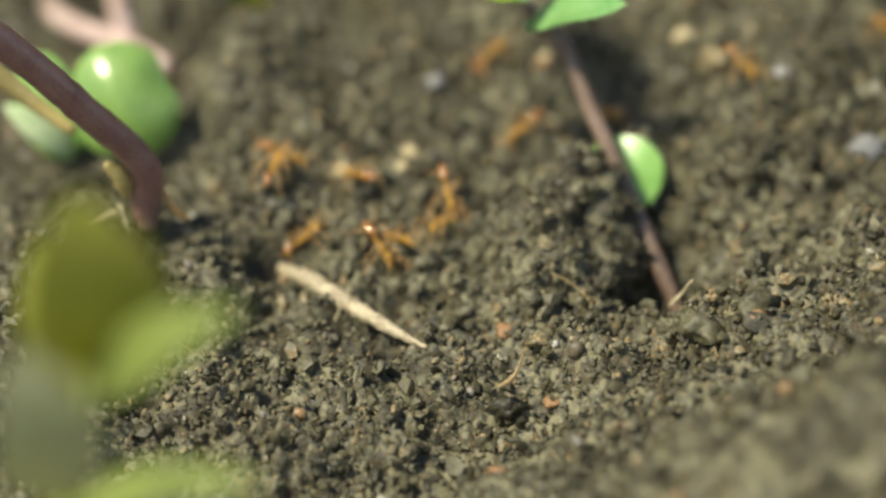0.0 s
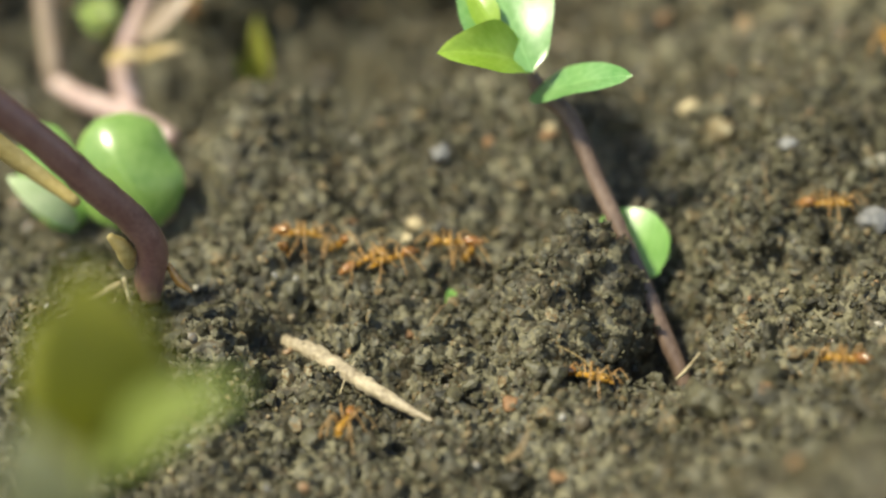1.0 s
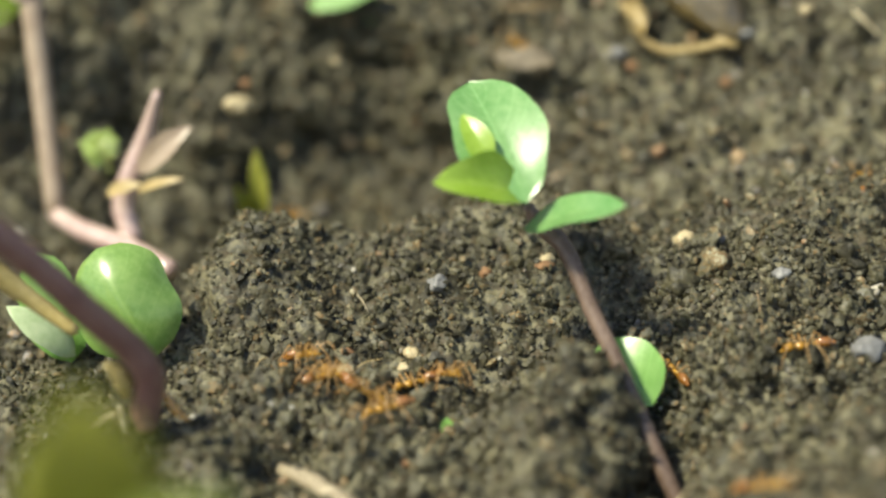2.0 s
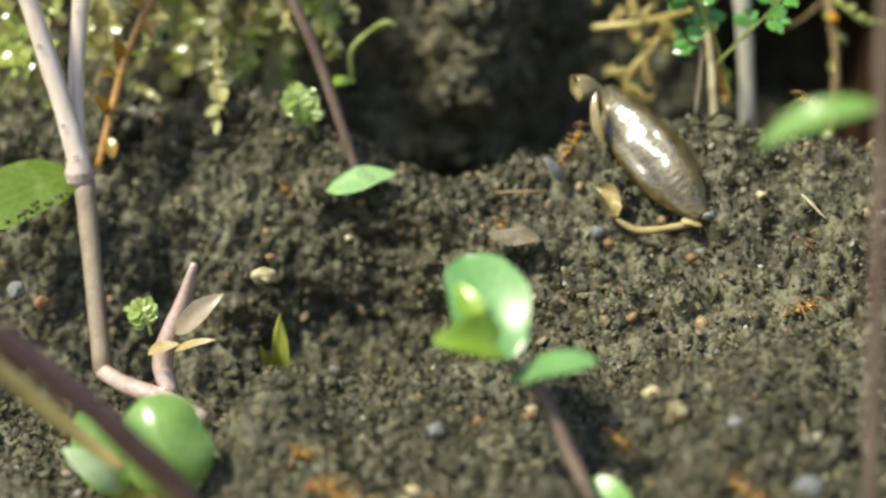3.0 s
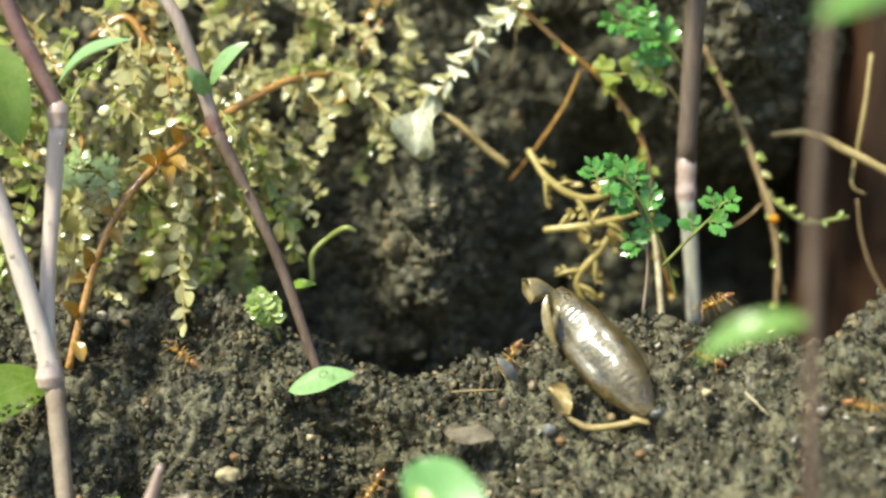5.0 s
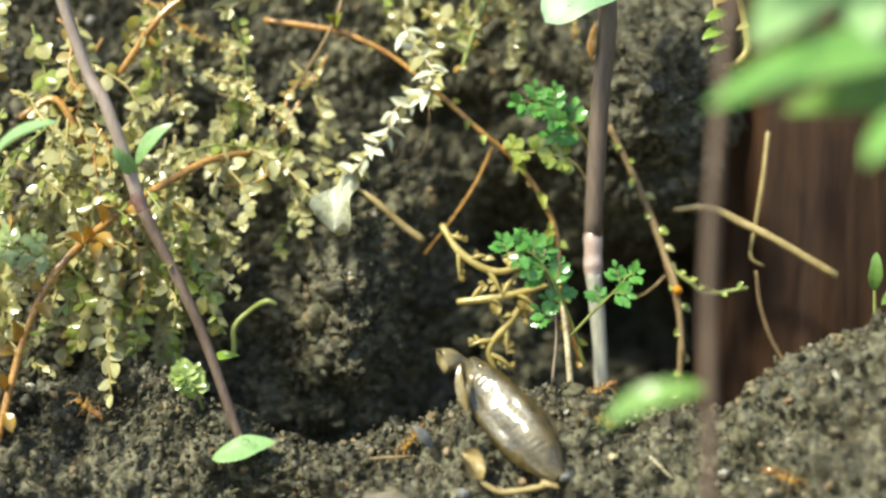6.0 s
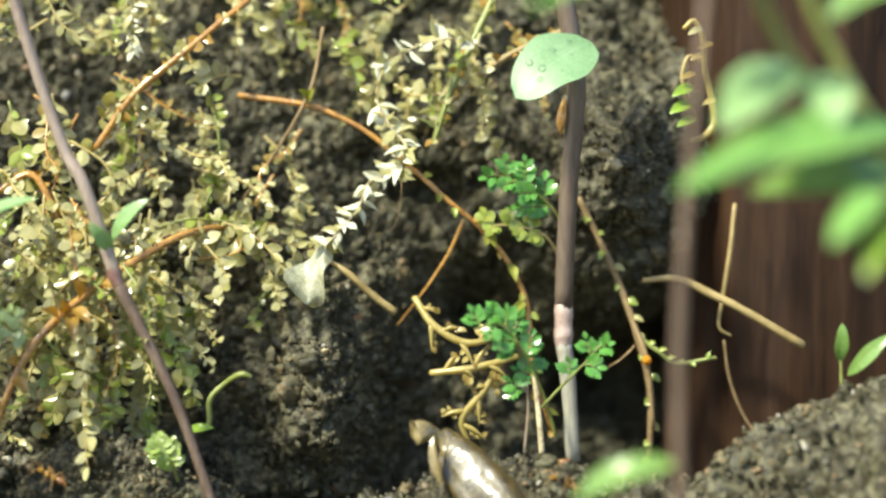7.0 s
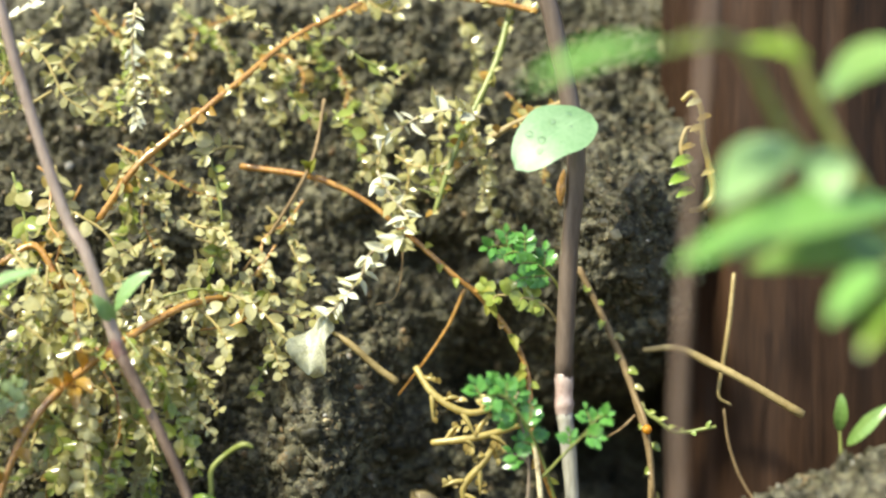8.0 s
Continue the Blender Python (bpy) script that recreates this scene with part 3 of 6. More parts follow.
# ---- the wooden post ----
def wooden_post():
    bm = bmesh.new()
    n, rows_ = 96, 60
    rings = []
    for i in range(rows_ + 1):
        z = -50 + 150 * i / rows_
        ring = []
        for j in range(n):
            a = 2 * math.pi * j / n
            d = Vector((math.cos(a) * 3, math.sin(a) * 3, z * 0.03))
            crack = max(0.0, noise.noise(Vector((math.cos(a) * 9, math.sin(a) * 9, z * 0.012)))) ** 2 * 2.2
            r = 15.5 + 0.8 * noise.noise(d) + 0.5 * noise.noise(d * 4) + 0.3 * noise.noise(Vector((math.cos(a) * 20, math.sin(a) * 20, z * 0.06))) - crack
            ring.append(bm.verts.new(((59.5 + r * math.cos(a)) * MM, (207.5 + r * math.sin(a)) * MM, z * MM)))
        rings.append(ring)
    for a, b in zip(rings, rings[1:]):
        for j in range(n):
            bm.faces.new((a[j], a[(j + 1) % n], b[(j + 1) % n], b[j]))
    bm.faces.new(rings[-1])
    bm.faces.new(rings[0][::-1])
    return tagged(part("wooden_post", bm, WOOD), "weathered wet reddish brown wooden post set in soil", "post")


wooden_post()


# ---- small leaves shared by the mosses and ferns ----
def lens_mesh(name, outline, mat, cup=0.2, thick=0.02):
    """A small thin leaf of length 1 mm along +x, facing +z: outline is a row of (along, half width)."""
    bm = bmesh.new()
    for sgn in (1, -1):
        def at(a, w, side):
            return bm.verts.new((a * MM, side * w * MM, (cup * w * 2.2 - cup * 0.9 * a * a + (sgn * thick if not side else 0)) * MM))
        mid = [at(0, 0, 0)] + [at(a, w, 0) for a, w in outline] + [at(1, 0, 0)]
        for k, (a, w) in enumerate(outline, 1):
            mid[k].co.z -= cup * w * 2.2 * MM
        for side in (1, -1):
            rim = [mid[0]] + [at(a, w, side) for a, w in outline] + [mid[-1]]
            for k in range(len(mid) - 1):
                q = []
                for v in (mid[k], mid[k + 1], rim[k + 1], rim[k]):
                    if v not in q:
                        q.append(v)
                if len(q) > 2:
                    bm.faces.new(q if (sgn * side) > 0 else q[::-1])
    me = bpy.data.meshes.new(name)
    bm.to_mesh(me)
    bm.free()
    me.polygons.foreach_set("use_smooth", [True] * len(me.polygons))
    me.materials.append(mat)
    return me


ROUND = ((0.06, 0.14), (0.18, 0.29), (0.38, 0.42), (0.62, 0.42), (0.82, 0.30), (0.94, 0.15))
OVAL = ((0.08, 0.15), (0.26, 0.29), (0.5, 0.31), (0.74, 0.21), (0.9, 0.09))
TOOTH = ((0.12, 0.07), (0.28, 0.12), (0.40, 0.36), (0.46, 0.17), (0.60, 0.38), (0.66, 0.16), (0.80, 0.27), (0.86, 0.10), (0.94, 0.10))
LEAFLETS = {}


def leaflet(kind, mat, cup):
    key = (kind, mat.name, cup)
    if key not in LEAFLETS:
        LEAFLETS[key] = lens_mesh("leaflet", {"round": ROUND, "oval": OVAL, "tooth": TOOTH}[kind], mat, cup)
    return LEAFLETS[key]


def strand(name, pts, label, category="moss", size=1.2, mats=(None, None), kind="round", radius=0.16, group="moss strands on the bank", seed=0, spread=74, cup=0.25, dense=1.0, narrow=1.0):
    """A creeping stem with small leaves along both its sides."""
    rnd = random.Random(seed)
    stem_mat, leaf_mats = mats
    t = thing(name, pts[0], label, category, group)
    line = curve(pts, 8)
    o = Vector(pts[0])
    part("stem", tube(bmesh.new(), [q - o for q in line], [radius, radius, radius * 0.7], 6, 0.1, seed), stem_mat, t)
    walked, total, gone = 0.0, sum((b - a).length for a, b in zip(line, line[1:])), 0.0
    facing = Vector((rnd.uniform(-0.45, 0.45), -1, rnd.uniform(0.0, 0.8))).normalized()
    step, stray = max(0.7, size * 0.6) / dense, 0.5 if narrow > 0.9 else 1.0
    for a, b in zip(line, line[1:]):
        u = (b - a).normalized()
        d = (b - a).length
        walked += d
        gone += d
        while walked > step:
            walked -= step
            for sgn in (1, -1):
                if rnd.random() < 0.2:
                    continue
                f = (facing + Vector((rnd.uniform(-stray, stray), 0, rnd.uniform(-stray, stray)))).normalized()
                w = u.cross(f).normalized() * sgn
                ang = radians(spread - 22 + rnd.uniform(-38, 38))
                x = (u * math.cos(ang) + w * math.sin(ang) + f * rnd.uniform(-0.3, 0.7)).normalized()
                z = (f - x * f.dot(x)).normalized()
                m = Matrix((x, z.cross(x), z)).transposed().to_4x4()
                k = size * 1.2 * rnd.uniform(0.6, 1.3) * (1 - 0.5 * max(0, gone / total - 0.6))
                leaf = new("leaf", leaflet(rnd.choice((kind, kind, "round" if narrow > 0.9 else "oval")), rnd.choice(leaf_mats), rnd.choice((0.06, 0.22, -0.15)) if cup else 0.0))
                leaf.parent = t
                leaf.matrix_basis = Matrix.Translation((b - o) * MM) @ m @ Matrix.Diagonal((k, k * narrow * rnd.uniform(0.6, 1.0), k, 1))
    return t


def sprig(name, pts, label, branches=6, reach=3.0, size=0.9, mats=(None, None), category="fern", seed=0, radius=0.14, both=True, up=0.3, kind="tooth"):
    """A small fern: a stalk, side twigs and toothed leaflets."""
    rnd = random.Random(seed)
    stem_mat, leaf_mat = mats
    t = thing(name, pts[0], label, category)
    o = Vector(pts[0])
    line = curve(pts, 8)
    part("stalk", tube(bmesh.new(), [q - o for q in line], [radius * 1.3, radius, radius * 0.6], 6, 0.1, seed), stem_mat, t)
    for k in range(branches):
        s = 0.35 + 0.65 * (k + 0.5) / branches
        i = min(int(s * (len(line) - 1)), len(line) - 2)
        at, u = line[i], (line[i + 1] - line[i]).normalized()
        f = Vector((rnd.uniform(-0.4, 0.4), -1, rnd.uniform(0.1, 0.8))).normalized()
        w = u.cross(f).normalized() * (1 if k % 2 else -1)
        way = (w * 0.9 + u * 0.5 + f * rnd.uniform(-0.2, 0.5) + Vector((0, 0, up))).normalized()
        ln = reach * rnd.uniform(0.6, 1.1) * (1.15 - 0.6 * s)
        tw = curve([at, at + way * ln * 0.5 + Vector((0, 0, 0.15)), at + way * ln], 4)
        twig_ = part("twig", tube(bmesh.new(), [q - o for q in tw], [radius * 0.7, radius * 0.4], 5, 0.1, seed + k), stem_mat, t)
        n = max(2, int(ln / (size * 0.5)))
        for j in range(n + 1):
            p = at + way * ln * (j + 0.6) / (n + 0.3)
            for sgn in (1, -1) if j < n else (0,):
                g = Vector((rnd.uniform(-0.3, 0.3), -1, rnd.uniform(0.0, 0.9))).normalized()
                sw = way.cross(g).normalized() * sgn
                x = (way * 0.75 + sw * 0.8 + g * rnd.uniform(-0.2, 0.3)).normalized()
                z = (g - x * g.dot(x)).normalized()
                m = Matrix((x, z.cross(x), z)).transposed().to_4x4()
                q = size * 1.6 * rnd.uniform(0.7, 1.15) * (1.15 - 0.4 * j / n)
                leaf = new("leaflet", leaflet(kind, leaf_mat, 0.12))
                leaf.parent = twig_
                leaf.matrix_basis = Matrix.Translation((p - o) * MM) @ m @ Matrix.Diagonal((q, q, q, 1))
    return t


def root(pts, radii, mat, label, name="rootlet", category="root", group="rootlets in the soil", seed=0):
    t = thing(name, pts[0], label, category, group)
    return stem_part("strand", pts, radii, mat, t, n=6, sides=7, seed=seed).parent


def drop_on(at, r, parent, name="water_drop"):
    """A bead of water, a part of what it wets."""
    bm = bmesh.new()
    bmesh.ops.create_uvsphere(bm, u_segments=12, v_segments=8, radius=r * MM)
    o = parent.matrix_world.translation
    bmesh.ops.translate(bm, verts=bm.verts[:], vec=Vector(at) * MM - o)
    return part(name, bm, WATER, parent, "clear bead of water")


def bead_on_leaf(parent, a, b, r, *leaf, **k):
    """A flat bead of water on a leaf given by its blade's own numbers."""
    p, f = blade_point(a, b, *leaf, **k)
    bm = bmesh.new()
    bmesh.ops.create_uvsphere(bm, u_segments=14, v_segments=8, radius=r * MM)
    m = f.to_track_quat("Z", "Y").to_matrix().to_4x4() @ Matrix.Diagonal((1, 1, 0.4, 1))
    bmesh.ops.transform(bm, matrix=Matrix.Translation((p + f * (0.07 + r * 0.2)) * MM - parent.matrix_world.translation) @ m, verts=bm.verts[:])
    return part("water_drop", bm, WATER, parent, "clear bead of water")


def specks(parent, at, leaf, seed, **k):
    """Specks of soil that stick to a leaf, near the places (along, across) given."""
    rnd = random.Random(seed)
    bm, o = bmesh.new(), parent.matrix_world.translation
    for a, b in at:
        for _ in range(4):
            p, f = blade_point(a + rnd.uniform(-0.05, 0.05), b + rnd.uniform(-0.12, 0.12), *leaf, **k)
            made = bmesh.ops.create_icosphere(bm, subdivisions=1, radius=rnd.uniform(0.1, 0.26) * MM)["verts"]
            for v in made:
                v.co *= rnd.uniform(0.6, 1.3)
            bmesh.ops.translate(bm, verts=made, vec=(p + f * 0.1) * MM - o)
    return part("soil_speck", bm, CRUMB, parent, "dark soil sticking to the leaf", smooth=False)


# ---- the first seedling ----
seedling = thing("seedling", (15.5, 126.0, -54.2), "young seedling with dark stem and folded green leaves in soil", "seedling")
stem_part("stem", [(16.5, 125.0, -57.4), (15.9, 125.5, -55.6), (15.3, 126.0, -53.4), (13.6, 128.0, -49.8), (11.5, 131.0, -45.4), (9.8, 133.0, -42.1), (8.1, 135.0, -38.5), (6.4, 136.0, -37.1), (5.6, 136.0, -35.8)], [0.42, 0.5, 0.58, 0.6, 0.56, 0.66, 0.4], STEM_DARK, seedling)
big_leaf = leaf_part("leaf", (5.4, 132.5, -34.7), (1.6, 140.0, -28.1), (0.0, -0.75, 0.6), 6.3, LEAF_PALE, seedling, "large pale green cupped leaf", fold=0.13, arch=0.06, blunt=0.85, nu=16, nv=10)
leaf_part("leaf", (5.4, 134.0, -34.7), (-0.8, 131.0, -33.0), (0.1, -0.7, 0.7), 3.9, LEAF_LIME, seedling, "yellow-green folded young leaf", fold=0.3, arch=0.1, nu=14, nv=8)
leaf_part("leaf", (3.2, 133.5, -32.7), (1.1, 136.0, -29.5), (0.1, -0.9, 0.3), 1.9, LEAF_LIME, seedling, "tiny inner leaf", fold=0.2, arch=0.05)
leaf_part("leaf", (5.3, 134.5, -37.0), (11.7, 130.0, -34.2), (-0.25, -0.5, 0.83), 2.9, LEAF_PALE, seedling, "small bright green leaf", fold=0.1, arch=0.05, nu=14, nv=8, blunt=0.5)

low_leaf = thing("low_leaf", (13.5, 133.0, -48.8), "small shiny green leaf standing on the soil", "leaf")
leaf_part("blade", (14.0, 131.6, -48.4), (10.6, 134.6, -45.0), (-0.15, -0.8, 0.58), 4.8, LEAF_LIGHT, low_leaf, fold=0.06, arch=0.08, blunt=0.6, nu=14, nv=8)

# ---- dry twig ----
twig = thing("dry_twig", (-5.9, 122.0, -52.0), "short pale dry twig with split bark lying on soil", "twig")
def twig_wood():
    o = twig.matrix_world.translation / MM
    pts = [Vector(q) + Vector((0.4, 0, 0.2)) - o for q in ((-11.0, 127.0, -51.5), (-8.9, 125.0, -51.6), (-6.6, 122.5, -52.0), (-4.4, 120.0, -52.3), (-2.8, 118.5, -52.6), (-1.4, 117.5, -52.9))]
    bm = tube(bmesh.new(), curve(pts, 8), [0.42, 0.56, 0.55, 0.5, 0.42, 0.26, 0.12], 12, 0.2, 5)
    return part("wood", bm, DRY_TWIG, twig)


twig_wood()

# ---- left plant with a round seed leaf ----
creeper = thing("sprout", (-19.2, 127.0, -47.2), "thick purple-stemmed sprout with round green seed leaves", "sprout")
stem_part("stem", [(-19.4, 127.0, -48.5), (-19.3, 127.0, -47.0), (-18.9, 126.0, -44.5), (-19.9, 125.0, -42.3), (-22.2, 123.0, -39.2), (-24.7, 121.0, -35.8), (-28.5, 118.0, -31.4), (-34.6, 113.0, -24.8), (-40.4, 108.0, -19.3)], [0.75, 1.05, 1.0, 1.0, 0.98, 1.0, 1.0], STEM_PURPLE, creeper, sides=14)
stem_part("side_stem", [(-24.4, 131.0, -43.2), (-26.9, 131.0, -41.2), (-29.8, 130.0, -38.4), (-33.7, 128.0, -34.1), (-40.6, 123.0, -26.7), (-46.6, 118.0, -20.5)], [0.4, 0.72, 0.75, 0.75], STEM_YELLOW, creeper)
leaf_part("seed_leaf", (-20.0, 137.0, -46.9), (-24.2, 139.0, -39.7), (-0.25, -0.7, 0.65), 7.4, LEAF, creeper, "thick round glossy green seed leaf", fold=-0.22, arch=0.16, blunt=0.95, thick=1.2, nu=20, nv=14)
specks(creeper, ((0.72, -0.6), (0.8, -0.45), (0.62, -0.78), (0.88, -0.2)), ((-20.0, 137.0, -46.9), (-24.2, 139.0, -39.7), (-0.25, -0.7, 0.65), 7.4), 6, fold=-0.22, arch=0.16, blunt=0.95)
leaf_part("seed_leaf", (-26.5, 140.0, -48.4), (-29.1, 142.0, -40.9), (-0.3, -0.75, 0.5), 4.8, LEAF_LIGHT, creeper, "pale seed leaf with white underside", fold=-0.15, arch=0.1, blunt=0.8, thick=0.5)
leaf_part("sheath", (-26.0, 139.0, -47.6), (-30.5, 138.0, -43.6), (0.3, -0.7, 0.4), 2.4, LEAF_WHITE, creeper, "whitish sheath", fold=0.15, arch=0.1, thick=0.3)
stem_part("root", [(-21.2, 127.0, -47.4), (-23.1, 125.5, -48.1), (-24.2, 125.5, -48.8), (-25.2, 125.0, -49.1)], [0.26, 0.2, 0.12, 0.05], STRAW, creeper)
stem_part("root", [(-20.8, 126.0, -46.6), (-20.4, 125.5, -48.2), (-20.2, 125.5, -49.3)], [0.16, 0.12, 0.06], STRAW, creeper)
stem_part("bud", [(-20.4, 126.0, -45.8), (-20.6, 125.5, -44.5), (-21.4, 125.0, -43.4)], [0.35, 0.62, 0.5, 0.25], STEM_YELLOW, creeper, "small yellow bud")
root([(-18.1, 127.0, -46.0), (-17.4, 127.0, -47.2), (-16.6, 127.0, -47.9)], [0.2, 0.3, 0.12], STEM_ORANGE, "short orange root fibre beside the sprout")
root([(-34.0, 150.0, -52.7), (-29.7, 150.0, -52.5), (-25.9, 150.0, -52.8), (-20.2, 149.0, -52.8)], [0.9, 0.8, 0.7, 0.5], STEM_PURPLE, "fallen purple stem lying on the soil", "fallen_stem", "stem", "", 3)

# ---- jointed stems ----
jointed = thing("jointed_stem", (-30.8, 160.0, -42.8), "pink and tan jointed plant stem branching above the soil", "plant")
stem_part("lower_stem", [(-31.0, 160.0, -42.8), (-32.2, 163.0, -33.9), (-33.1, 165.0, -26.0)], [0.85, 0.85, 0.98], STEM_TAN, jointed)
stem_part("joint", [(-33.5, 165.0, -26.4), (-33.5, 165.0, -25.1), (-33.6, 165.0, -23.9)], [1.2, 1.4, 1.25, 1.05], STEM_PINK, jointed, sides=14)
stem_part("upper_stem", [(-33.5, 165.0, -24.5), (-34.3, 165.0, -21.3), (-36.5, 165.0, -13.7), (-38.9, 165.0, -5.6), (-40.3, 165.0, -0.8), (-43.1, 165.0, 8.4)], [1.1, 0.95, 0.9, 0.85, 0.85], STEM_SILVER, jointed, "silvery pink upper stem", sides=14)
stem_part("upper_stem", [(-33.7, 166.0, -24.3), (-34.0, 167.0, -18.0), (-33.5, 168.0, -9.6), (-32.8, 168.0, -1.8)], [0.7, 0.75, 0.8, 0.9], STEM_SILVER, jointed, sides=14)
stem_part("joint", [(-32.8, 168.0, -2.0), (-32.8, 168.0, -0.5), (-33.0, 168.0, 0.3)], [0.95, 1.1, 0.85], STEM_PINK, jointed, sides=14)
stem_part("tip_stem", [(-32.9, 168.0, -0.3), (-34.4, 168.0, 3.2), (-36.8, 168.0, 8.4), (-39.3, 168.0, 15.7)], [0.85, 0.8, 0.8], STEM_PURPLE, jointed)
stem_part("runner", [(-31.0, 160.0, -42.8), (-28.2, 157.0, -43.4), (-24.2, 154.0, -43.9), (-20.7, 150.0, -44.5)], [0.75, 0.85, 0.85, 0.8], STEM_PINK, jointed)
leaf_part("leaf", (-39.6, 168.0, 6.3), (-35.8, 165.0, -3.7), (0.2, -0.8, 0.5), 5.2, LEAF_OLIVE, jointed, "hanging olive green pointed leaf", nu=16, nv=8)
leaf_part("leaf", (-32.8, 168.0, 1.9), (-25.4, 166.0, 6.3), (-0.1, -0.45, 0.85), 2.6, LEAF_SHEEN, jointed, "narrow pale green young leaf", fold=0.2)

for at, r in (((-33.5, 163.6, -23.9), 0.22), ((-34.7, 163.8, -21.0), 0.2), ((-36.6, 163.9, -13.9), 0.24), ((-37.8, 163.9, -9.4), 0.2), ((-34.4, 166.1, -19.0), 0.24), ((-34.0, 166.9, -14.8), 0.18), ((-33.6, 167.0, -11.1), 0.2), ((-32.3, 167.0, -3.4), 0.2)):
    drop_on(at, r, jointed)

side_shoot = thing("side_shoot", (-24.4, 155.0, -43.9), "short pink branching shoot with withered bracts", "shoot")
stem_part("stem", [(-24.3, 156.0, -43.9), (-25.1, 157.0, -41.5), (-24.6, 157.0, -39.2), (-23.2, 157.0, -35.8), (-22.0, 156.0, -32.1)], [0.8, 0.95, 0.95, 0.75, 0.35], STEM_PINK, side_shoot)
leaf_part("bract", (-23.8, 156.0, -38.4), (-19.3, 155.0, -34.5), (0, -0.8, 0.4), 2.0, STEM_TAN, side_shoot, "tan bract", fold=0.2)
leaf_part("bract", (-23.9, 156.0, -40.0), (-19.9, 154.0, -38.4), (0, -0.7, 0.6), 0.8, STRAW_DARK, side_shoot, "yellow bract", fold=0.1)
leaf_part("bract", (-26.1, 155.0, -40.0), (-23.1, 154.0, -38.8), (0, -0.7, 0.6), 1.2, STRAW_DARK, side_shoot, "amber bract", fold=0.2)

yellow_tip = thing("withered_shoot", (-16.1, 163.0, -45.1), "small withered yellow-green shoot in the soil", "shoot")
leaf_part("leaf", (-15.7, 163.0, -45.6), (-15.1, 162.0, -37.8), (0.3, -0.9, 0.1), 1.7, LEAF_YELLOW, yellow_tip, fold=0.25, wave=0.2)
leaf_part("leaf", (-15.7, 163.0, -45.1), (-16.8, 161.0, -40.5), (0.2, -0.9, 0.2), 1.5, LEAF_YELLOW, yellow_tip, fold=0.2, wave=0.25)

left_leaf = thing("soil_leaf", (-38.4, 166.0, -31.3), "broad green leaf with soil on its edge lying on the mound", "leaf")
leaf_part("blade", (-34.4, 168.0, -26.0), (-44.3, 162.0, -29.8), (0.1, -0.75, 0.6), 6.2, LEAF_OLIVE, left_leaf, fold=0.05, arch=0.05, blunt=0.7, nu=14, nv=10)

specks(left_leaf, ((0.2, -0.75), (0.32, -0.8), (0.45, -0.85), (0.58, -0.8), (0.7, -0.8), (0.4, -0.6), (0.55, -0.62)), ((-34.4, 168.0, -26.0), (-44.3, 162.0, -29.8), (0.1, -0.75, 0.6), 6.2), 5, fold=0.05, arch=0.05, blunt=0.7)

# ---- dark stem with a small leaf at its foot ----
dark = thing("dark_stem", (-8.7, 172.0, -26.0), "thin dark brown upright plant stem with nodes", "plant")
stem_part("stem", [(-8.0, 172.0, -27.4), (-9.1, 172.0, -24.7), (-12.8, 173.0, -14.3), (-18.6, 174.0, -2.2)], [0.46, 0.5, 0.56, 0.66], STEM_DARK, dark, sides=12)
stem_part("upper_stem", [(-18.4, 174.0, -2.6), (-21.7, 174.0, 7.4), (-24.1, 175.0, 11.9), (-28.3, 175.0, 25.2), (-30.7, 175.0, 34.5), (-32.6, 175.0, 40.9)], [0.7, 0.62, 0.6, 0.6], STEM_LILAC, dark, "pale lilac upper stem", sides=12)
stem_part("node", [(-18.3, 174.0, -2.9), (-18.7, 174.0, -1.9), (-19.0, 174.0, -0.7)], [0.7, 0.76, 0.68], STEM_PURPLE, dark)
leaf_part("leaf", (-18.9, 174.0, 0.6), (-21.1, 172.0, 3.7), (-0.4, -0.6, 0.6), 1.6, LEAF_SHEEN, dark, "small pale green leaf", nu=12)
leaf_part("leaf", (-19.0, 174.0, 1.7), (-14.9, 172.0, 6.0), (0.2, -0.6, 0.7), 2.0, LEAF_SHEEN, dark, "small pale green leaf", fold=0.15)
foot_leaf = thing("foot_leaf", (-6.5, 170.0, -28.7), "small oval green leaf with a water drop", "leaf")
leaf_part("blade", (-11.4, 170.0, -27.8), (-4.8, 170.0, -26.1), (0.0, -0.62, 0.78), 3.0, LEAF_SHEEN, foot_leaf, fold=0.05, arch=0.06, nu=14, nv=8)
# the shade under the upper blade is put into this leaf's dark green
leaf_part("stalk_leaf", (-7.1, 171.0, -29.2), (-3.8, 171.0, -30.0), (0, -0.3, 0.9), 1.2, LEAF_DARK, foot_leaf, "lower leaf coloured dark as if shaded")
for a, b, r in ((0.55, -0.35, 0.45), (0.66, 0.1, 0.3)):
    bead_on_leaf(foot_leaf, a, b, r, (-11.4, 170.0, -27.8), (-4.8, 170.0, -26.1), (0.0, -0.62, 0.78), 3.0, fold=0.05, arch=0.06)


